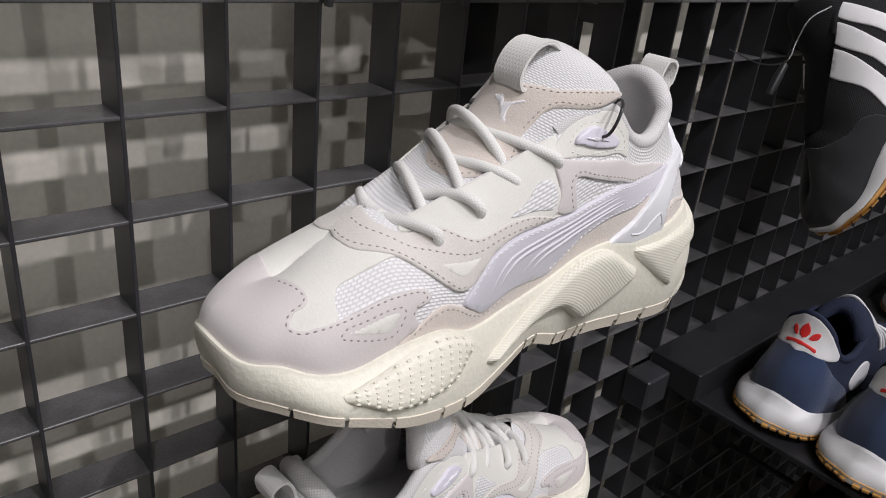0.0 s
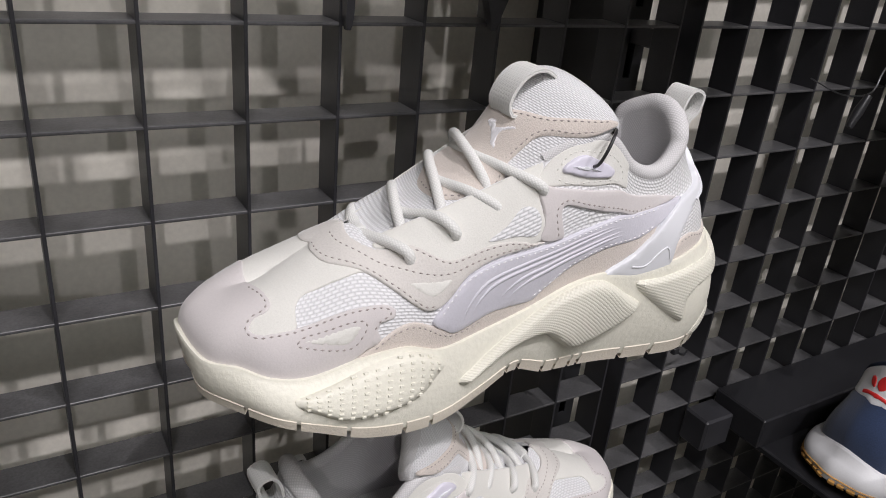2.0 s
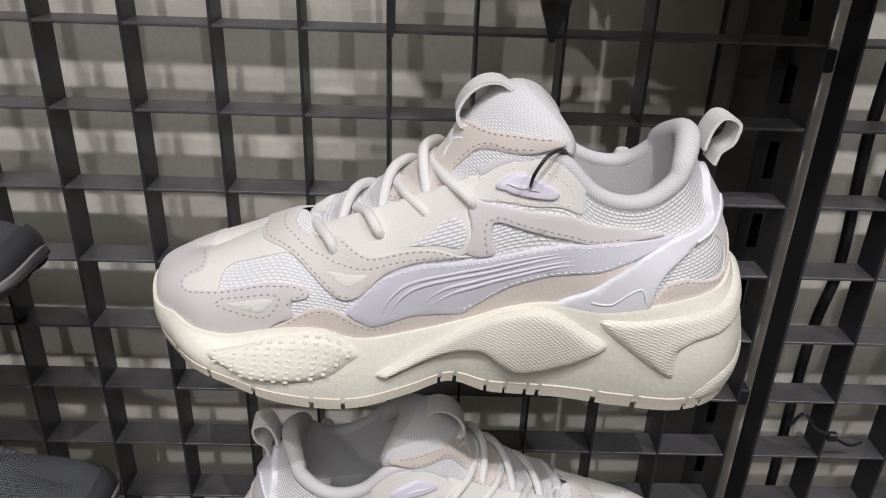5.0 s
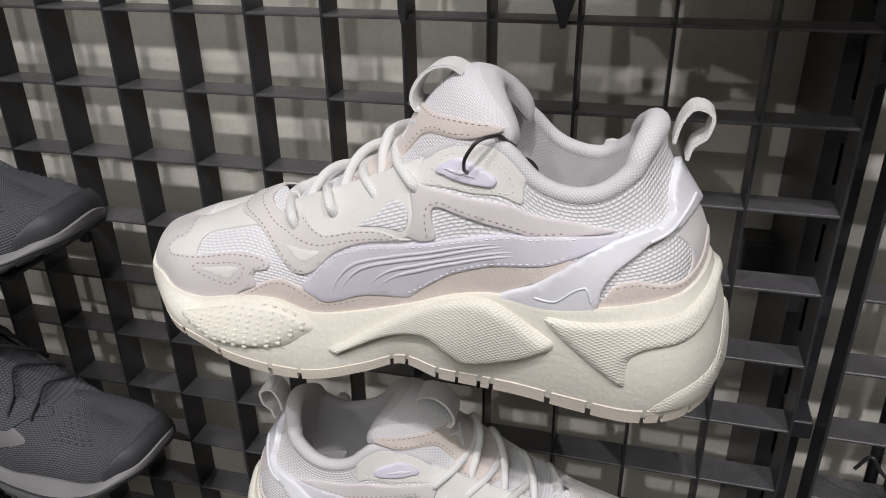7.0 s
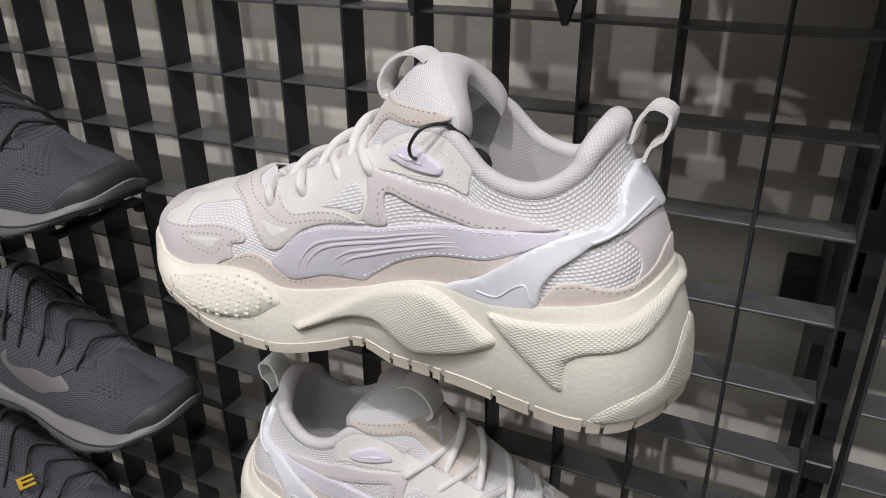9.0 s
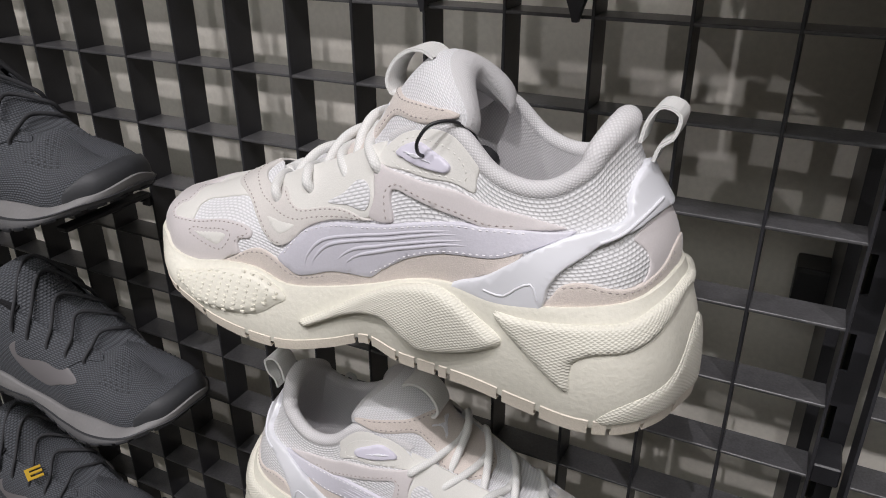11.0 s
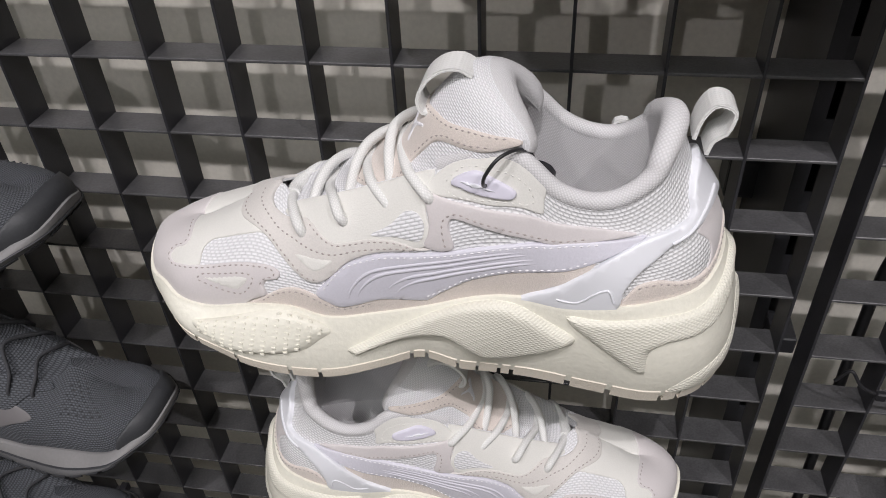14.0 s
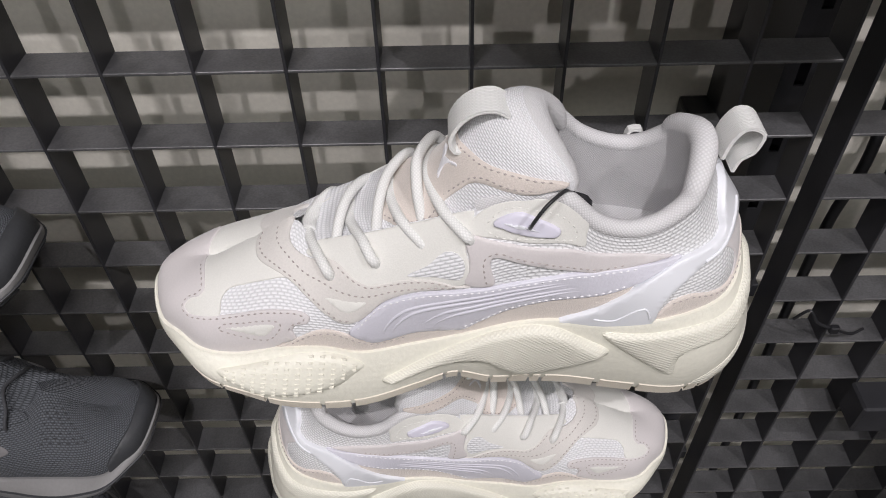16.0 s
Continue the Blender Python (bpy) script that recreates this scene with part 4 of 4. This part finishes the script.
for z in np.arange(0.05, 1.5, 0.25):
    part("grid_clip", box_bm(-0.004, 0.012, -0.028, 0.0, z, z + 0.014, 0.001), BLACK_METAL, post)
box = root("junction_box", (0.322, 0.125, 1.262), "small black box fixed on the wall behind the grid", "wall box")
part("box_body", box_bm(0, 0.03, 0, 0.03, 0, 0.032, 0.003, 2), DARK_PLASTIC, box)
cable = root("black_cable", (0.428, 0.06, 1.2), "black cable hanging behind the grid", "cable")
pts = [(0.002, 0, 0.45), (0.0, 0, 0.29), (-0.002, 0.002, 0.2), (0.003, 0, 0.1), (-0.004, -0.002, 0.05), (-0.003, 0, -0.02), (0.0, 0.002, -0.1), (0.002, 0, -0.22), (0.003, 0, -0.45)]
smooth(part("cable_jacket", tube_bm(curve_through(pts, False, 0.006), 0.0042, 10), DARK_PLASTIC, cable), 80)
tie = root("cable_tie", (0.398, -0.004, 1.2), "black cable tie with a loose end on the grid", "cable tie")
smooth(part("tie_strap", tube_bm(curve_through([(-0.006, 0.004, 0.0), (0.0, 0, 0.014), (0.008, -0.003, 0.004), (0.022, -0.004, -0.003), (0.040, 0.0, -0.014), (0.052, 0.006, -0.016)], False, 0.002), 0.0012, 8), DARK_PLASTIC, tie), 80)
part("tie_head", box_bm(0.018, 0.025, -0.007, -0.002, -0.006, 0.001, 0.001), DARK_PLASTIC, tie)

# ---- the other shoes ----
DARK_KNIT = woven("dark_grey_knit", (0.122, 0.130, 0.147), 0.0024, 0.8, 0.8, 0.40, 0.0, 0.7, True)
DARK_RUBBER = material("dark_rubber", (0.045, 0.047, 0.052), 0.55, 0, 0.1, 600, 0.2, 0.15, 30)
GREY_FOAM = material("grey_foam", (0.23, 0.225, 0.225), 0.6, 0, 0.05, 600, 0.3, 0.08, 20)
MID_FOAM = material("mid_grey_foam", (0.14, 0.14, 0.145), 0.6, 0, 0.05, 600, 0.3, 0.08, 20)
DARK_LACE = material("dark_lace", (0.055, 0.056, 0.062), 0.8, 0, 0.2, 900, 0.3)
GREY_PRINT = material("grey_print", (0.19, 0.18, 0.185), 0.5)
NAVY_SUEDE = material("navy_suede", (0.024, 0.046, 0.115), 0.95, 0, 0.18, 900, 0.4, 0.2, 25, 0.5)
NAVY_CLOTH = woven("navy_cloth", (0.014, 0.022, 0.06), 0.002, 0.85, 0.4, 0.6)
WHITE_LEATHER = material("white_leather", (0.80, 0.80, 0.82), 0.4, 0, 0.02, 900, 0.1, 0.03, 20)
WHITE_FOAM = material("white_foam", (0.82, 0.82, 0.84), 0.45, 0, 0.02, 600, 0.1, 0.03, 20)
GUM = material("gum_rubber", (0.56, 0.30, 0.085), 0.5, 0, 0.08, 500, 0.2, 0.1, 30)
RED_PRINT = material("red_print", (0.75, 0.03, 0.03), 0.5)
BLACK_SUEDE = material("black_suede", (0.012, 0.013, 0.016), 0.95, 0, 0.2, 900, 0.4, 0.2, 25, 0.3)
BLACK_CLOTH = woven("black_cloth", (0.012, 0.012, 0.015), 0.002, 0.85, 0.5, 0.5)
BROWN_LEATHER = material("brown_leather", (0.05, 0.03, 0.022), 0.5, 0, 0.15, 500, 0.3, 0.2, 20)
SKY_FOAM = material("sky_blue_foam", (0.10, 0.38, 0.62), 0.5, 0, 0.05, 500, 0.2)
GOLD_CORD = material("gold_cord", (0.45, 0.28, 0.05), 0.4, 0.6)

RUNNER_BUMPER = [(-0.3, 0.0), (1.0, 0.0), (2.2, 0.0), (2.7, 0.05), (2.6, 0.16), (2.0, 0.24), (1.2, 0.36), (-0.3, 0.44)]
RUNNER_MARK = [(6.4, 0.50), (7.2, 0.40), (7.9, 0.28), (8.9, 0.34), (9.4, 0.52), (8.8, 0.72), (7.9, 0.62), (7.2, 0.70)]
HEEL_TAB = [(14.5, 1.03), (14.4, 0.92), (15.2, 0.76), (16.2, 0.65), (17.2, 0.61), (18.3, 0.595), (18.3, 1.05), (17.0, 1.04), (16.0, 1.03)]
SIDE_MARK = [(10.6, 0.35), (11.6, 0.30), (12.2, 0.55), (11.4, 0.72), (10.5, 0.62)]


def plain_shoe(name, label, at, cloth, upper_mat, sole_top, sole_low, lug_mat, lace_mat, lining, patches=(), group="", studs=False, split=0.5):
    shoe = root(name, at, label, "shoe", group)
    for side in (1, -1):
        surface_part("upper", upper_at, cloth, shoe, 0, KMAX, 0, 1, side, 110, 22)
        surface_part("midsole", sole_at, sole_top, shoe, 0, KMAX, split, 1, side, 110, 8)
        surface_part("sole_layer", sole_at, sole_low, shoe, 0, KMAX, 0, split, side, 110, 8)
        k = np.linspace(0, KMAX, 110)
        top, foot = sole_at(k, np.ones_like(k), side), upper_at(k, np.full_like(k, 0.04), side)
        part("sole_lip", grid_bm(np.stack([top, top * 0.5 + foot * 0.5 + np.array([0, 0, 0.001]), foot], 1)), sole_top, shoe)
        low = sole_at(k, np.zeros_like(k), side)
        mid = low * np.array([1, 0, 1]) + np.array([0, 0.0045, 0])
        part("outsole", grid_bm(np.stack([low, low * 0.5 + mid * 0.5, mid], 1)), lug_mat, shoe)
        c = np.stack([k, np.full_like(k, split)], -1)
        smooth(part("sole_groove", tube_bm(sole_at(c[:, 0], c[:, 1], side), 0.0011, 6, False), lug_mat, shoe))
        step = 0.55 if studs else 0.8
        for a in np.arange(0.3, KMAX - 0.1, step):
            kk, ww = np.meshgrid(np.linspace(a, a + step * 0.72, 5), np.array([0.0, 0.0, 0.04, 0.12, 0.14]), indexing="ij")
            h = 0.0035 if studs else 0.0012
            p = sole_at(np.minimum(kk, KMAX), ww, side) + normals_of(sole_at, np.minimum(kk, KMAX), ww, side) * np.array([-0.004, h * 0.5, h, h * 0.8, -0.0004])[:, None]
            p[:, 0:2, 2] -= 0.002
            smooth(part("tread_lug", grid_bm(p), lug_mat, shoe), 50)
        for nm, shape, h, mat, lb in patches:
            smooth(part(nm, patch_bm(upper_at, shape, h, side), mat, shoe, lb), 50)
    ke, lat = roll_path(1)
    _, med = roll_path(-1)
    loop = np.concatenate([lat, med[::-1][1:]])
    t = np.gradient(loop, axis=0)
    inward = np.cross(np.array([0, 0, 1.0]), t)
    inward /= np.linalg.norm(inward, axis=1, keepdims=True)
    inward *= np.sign((inward * (np.array([0.205, 0.005, 0.0]) - loop * np.array([1, 1, 0]))).sum(1))[:, None]
    smooth(part("collar_roll", tube_bm(loop + inward * 0.003, 0.0042, 12), lining, shoe), 80)
    down = []
    for f in np.linspace(0, 1, 6):
        p = loop + inward * 0.007
        p[:, 2] = loop[:, 2] * (1 - f) + 0.06 * f
        down.append(p)
    smooth(part("lining", grid_bm(np.stack(down, 1)), lining, shoe), 80)
    xs, ys = np.meshgrid(np.linspace(0.08, 0.262, 20), np.linspace(-1, 1, 5), indexing="ij")
    part("insole", grid_bm(np.stack([xs, 0.005 + ys * 0.03, np.full_like(xs, 0.062)], -1)), lining, shoe)
    for side in (1, -1):
        kk, vv = np.meshgrid(np.linspace(0, KMAX, 24), np.linspace(0, 1, 20), indexing="ij")
        smooth(part("tongue", grid_bm(tongue_face(kk, vv, side), np.stack([kk / KMAX * 0.06, vv * 0.11], -1)), cloth, shoe), 80)
    for i, k in enumerate((6.5, 7.2, 7.9, 8.6, 9.2) if lace_mat else ()):
        e = [(upper_at(np.array([k]), np.array([v]), sd) + normals_of(upper_at, np.array([k]), np.array([v]), sd) * 0.002)[0] for sd, v in ((1, 0.82), (1, 0.97), (-1, 0.97), (-1, 0.82))]
        m = tongue_mid(np.array(0.14 + i * 0.15), np.array(0.0)) + np.array([-0.003, 0, 0.008])
        smooth(part("lace", tube_bm(curve_through([e[0] - np.array([0, 0, 0.003]), e[0], e[1] + np.array([0, 0, 0.002]), m, e[2] + np.array([0, 0, 0.002]), e[3]], False, 0.003), 0.0017, 8, True, 0.7), lace_mat, shoe), 80)
    return shoe


def spring_toe(shoe, rise=0.016):
    """Lifts and blunts the nose."""
    for o in shoe.children_recursive:
        for v in o.data.vertices:
            f = min(max((0.09 - v.co.x) / 0.09, 0), 1)
            v.co.z += rise * f**1.5
            v.co.y = 0.005 + (v.co.y - 0.005) * (1 + 0.18 * f)


def lower_sole(shoe, share=0.55):
    """A thinner sole than the chunky sneaker's: heights up to the upper are pressed together."""
    for o in shoe.children_recursive:
        for v in o.data.vertices:
            z, rise = v.co.z, 0.045 + 0.022 * min(max((v.co.x - 0.1) / 0.15, 0), 1)
            v.co.z = z * share if z < rise else rise * share + (z - rise) * 1.1


turn_round = pose(0, 0, 0, 0, 0, 180)
runner = plain_shoe("running_shoe", "dark grey knit running shoe with layered grey foam sole", (0, 0, 0), DARK_KNIT, DARK_KNIT, GREY_FOAM, MID_FOAM, DARK_RUBBER, DARK_LACE, BLACK_CLOTH,
                    (("toe_bumper", RUNNER_BUMPER, 0.0022, DARK_RUBBER, "dark rubber toe bumper"), ("side_print", RUNNER_MARK, 0.0006, GREY_PRINT, "grey printed mark"),
                     ("eyestay", EYESTAY, 0.0010, DARK_KNIT, "dark knit eyestay")), "dark running shoes", False, 0.55)
for side in (1, -1):
    holes = bmesh.new()
    for row in range(9):
        v = 0.50 + row * 0.05
        line = stitch_bm(upper_at, [(2.9 + row * 0.12, v), (4.2, v), (5.4 - row * 0.05, v)], 0.0002, side, 0.0062, 0.0034, 0.0007)
        one = bpy.data.meshes.new("perforations")
        line.to_mesh(one)
        line.free()
        holes.from_mesh(one)
        bpy.data.meshes.remove(one)
    tagged(part("perforated_zone", holes, DARK_LACE, runner), kind="stuff")
lower_sole(runner)
spring_toe(runner)
runner.matrix_basis = pose(-0.092, -0.055, 1.316) @ turn_round @ Matrix.Diagonal((1, 1, 0.90, 1))
runner_low = copy_thing(runner, pose(-0.082, -0.048, 1.133) @ turn_round)
bracket(-0.31, -0.08, 1.3130)
bracket(-0.305, -0.08, 1.1300)

# a third running shoe lower down, with a yellow print
runner_third = copy_thing(runner, pose(-0.165, -0.050, 0.955) @ turn_round)
runner_third["label"] = "dark grey running shoe lower down with a yellow print"
YELLOW = material("yellow_print", (0.72, 0.46, 0.05), 0.5)
bars = root("printed_letter", (-0.29, -0.085, 1.0362), "yellow printed letter E on the running shoe", "print")
for x0, x1, y0, y1 in ((0.0, 0.018, 0.0, 0.0035), (0.0, 0.0035, 0.0035, 0.014), (0.007, 0.0105, 0.0035, 0.014), (0.0145, 0.018, 0.0035, 0.014)):
    part("stroke", box_bm(x0, x1, y0, y1, 0, 0.0008), YELLOW, bars)
bars.rotation_euler = (0, 0, radians(-25))
bracket(-0.38, -0.08, 0.952)

# shelves on the right-hand grid
def shelf(z, label, x=0.510):
    s = root("display_shelf", (x, 0, z), label, "shelf", "black shelves")
    part("shelf_plate", box_bm(0, 1.0, -0.36, -0.002, -0.006, 0.0, 0.001), DARK_PLASTIC, s)
    part("back_box", box_bm(-0.008, 1.0, -0.060, -0.003, 0.0005, 0.032, 0.0015), DARK_PLASTIC, s)
    part("side_bracket", box_bm(-0.046, -0.009, -0.030, -0.002, -0.014, 0.020, 0.002), BLACK_METAL, s)
    part("front_lip", box_bm(0, 1.0, -0.366, -0.3605, -0.016, 0.002, 0.001), DARK_PLASTIC, s)


shelf(1.100, "black shelf with a raised back box hung on the grid")
bracket(0.62, -0.2, 0.886)

navy = plain_shoe("navy_trainer", "navy suede trainer with white heel tab and gum-studded sole", (0, 0, 0), NAVY_CLOTH, NAVY_SUEDE, WHITE_FOAM, WHITE_FOAM, GUM, WHITE_LEATHER, NAVY_CLOTH,
                  (("heel_counter", [(12.0, 0.0), (12.3, 0.35), (13.5, 0.62), (15.0, 0.70), (16.5, 0.68), (18.3, 0.66), (18.3, 0.0), (16.0, 0.0), (14.0, 0.0)], 0.0012, NAVY_SUEDE, "navy suede heel"),
                   ("heel_tab", HEEL_TAB, 0.0014, WHITE_LEATHER, "white leather heel tab"), ("side_panel", SIDE_MARK, 0.001, WHITE_LEATHER, "white side panel")), "navy trainers on the shelf", True, 0.25)
for side, shape in ((1, [(17.55, 0.83), (17.75, 0.76), (18.3, 0.74), (18.3, 0.93), (17.8, 0.90)]), (-1, [(17.55, 0.83), (17.75, 0.76), (18.3, 0.74), (18.3, 0.93), (17.8, 0.90)]),
                    (1, [(16.75, 0.88), (16.8, 0.82), (17.2, 0.76), (17.5, 0.755), (17.35, 0.83), (17.0, 0.88)]), (-1, [(16.75, 0.88), (16.8, 0.82), (17.2, 0.76), (17.5, 0.755), (17.35, 0.83), (17.0, 0.88)])):
    smooth(part("red_leaf", patch_bm(upper_at, shape, 0.0019, side, 0.0004, 0.001), RED_PRINT, navy), 60)
for side in (1, -1):
    smooth(part("red_bar", patch_bm(upper_at, [(16.6, 0.665), (17.4, 0.66), (18.3, 0.655), (18.3, 0.70), (17.4, 0.705), (16.6, 0.71)], 0.0019, side, 0.0004, 0.001), RED_PRINT, navy), 60)
lower_sole(navy, 0.33)
for o in navy.children_recursive:  # front pressed below the heel tab to fit the camera's view
    for v in o.data.vertices:
        v.co.z *= 1 - 0.30 * min(max((0.255 - v.co.x) / 0.06, 0), 1)
navy.matrix_basis = pose(0.810, -0.124, 1.1030, 0, 0, -2) @ turn_round @ Matrix.Diagonal((1, 0.95, 1.2, 1))
for n, (x, y, r) in enumerate(((0.798, -0.218, -3), (1.17, -0.12, 0))):
    extra = copy_thing(navy, pose(x, y, 1.1030, 0, 0, r) @ turn_round)
    if n == 1:
        extra["label"] = "navy trainer further along the black shelf"
        for o in extra.children:
            if o.name.startswith("sole_layer"):
                o.data = o.data.copy()
                o.data.materials[0] = SKY_FOAM
brown = plain_shoe("brown_shoe", "dark brown leather shoe on the lower shelf", (0, 0, 0), BROWN_LEATHER, BROWN_LEATHER, DARK_RUBBER, DARK_RUBBER, DARK_RUBBER, DARK_LACE, BROWN_LEATHER)
lower_sole(brown)
brown.matrix_basis = pose(0.825, -0.165, 0.889) @ turn_round @ Matrix.Diagonal((1, 1, 0.96, 1))

black_shoe = plain_shoe("striped_trainer", "black suede trainer with three white stripes and gum sole, nose down", (0, 0, 0), BLACK_CLOTH, BLACK_SUEDE, WHITE_FOAM, GUM, GUM, None, BLACK_CLOTH,
                        (("toe_overlay", [(-0.3, 0.0), (2.0, 0.0), (4.5, 0.0), (7.0, 0.0), (7.1, 0.3), (6.6, 0.5), (5.6, 0.55), (4.8, 0.7), (4.0, 1.06), (1.5, 1.06), (-0.3, 1.0)], 0.0010, BLACK_SUEDE, "black suede toe"),
                         ("stripe", [(7.3, 0.10), (8.0, 0.10), (8.5, 0.55), (8.6, 1.05), (7.85, 1.05), (7.75, 0.55)], 0.0012, WHITE_LEATHER, "white leather stripe"),
                         ("stripe", [(8.6, 0.10), (9.3, 0.10), (9.5, 0.55), (9.5, 1.05), (8.85, 1.05), (8.8, 0.55)], 0.0012, WHITE_LEATHER, "white leather stripe"),
                         ("stripe", [(9.9, 0.08), (10.6, 0.08), (10.6, 0.55), (10.4, 1.05), (9.75, 1.05), (9.9, 0.55)], 0.0012, WHITE_LEATHER, "white leather stripe")), "", True, 0.45)
across, upward, toward = Vector((0.770, -0.630, 0.098)), Vector((0.197, 0.382, 0.903)), Vector((-0.607, -0.676, 0.418))
s_axis = (upward * 0.89 + across * 0.455).normalized()
z_axis = (upward * 0.455 - across * 0.89).normalized()
rot = Matrix((s_axis, toward, z_axis)).transposed().to_4x4()
origin = Vector((0.570, -0.104, 1.286)) - rot.to_3x3() @ Vector((-0.004, 0.02, 0.022))
lower_sole(black_shoe)
black_shoe.matrix_basis = Matrix.Translation(origin) @ rot
hang = root("wire_hanger", (0.517, -0.048, 1.43), "thin steel wire hanger with a black cap", "hanger")
smooth(part("hanger_wire", tube_bm(curve_through([(-0.003, 0.05, 0.0), (-0.002, 0.02, -0.006), (0.0, 0.0, 0.0), (0.008, 0.0, 0.016), (0.016, -0.002, 0.034), (0.03, -0.01, 0.045)], False, 0.003), 0.0006, 8), material("steel", (0.35, 0.35, 0.37), 0.35, 1.0), hang), 80)
smooth(part("hanger_cap", tube_bm([(-0.014, 0.0, -0.026), (-0.008, 0.0, -0.014), (-0.001, 0.0, -0.002)], [0.0028, 0.0040, 0.0028], 10), DARK_PLASTIC, hang), 80)

# the rows above, unseen, added so their shade falls on wall and grid
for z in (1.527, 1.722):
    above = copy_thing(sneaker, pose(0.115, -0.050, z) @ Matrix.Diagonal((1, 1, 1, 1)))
    above["label"] = "unseen white sneaker copy in the row above, added for its shade"
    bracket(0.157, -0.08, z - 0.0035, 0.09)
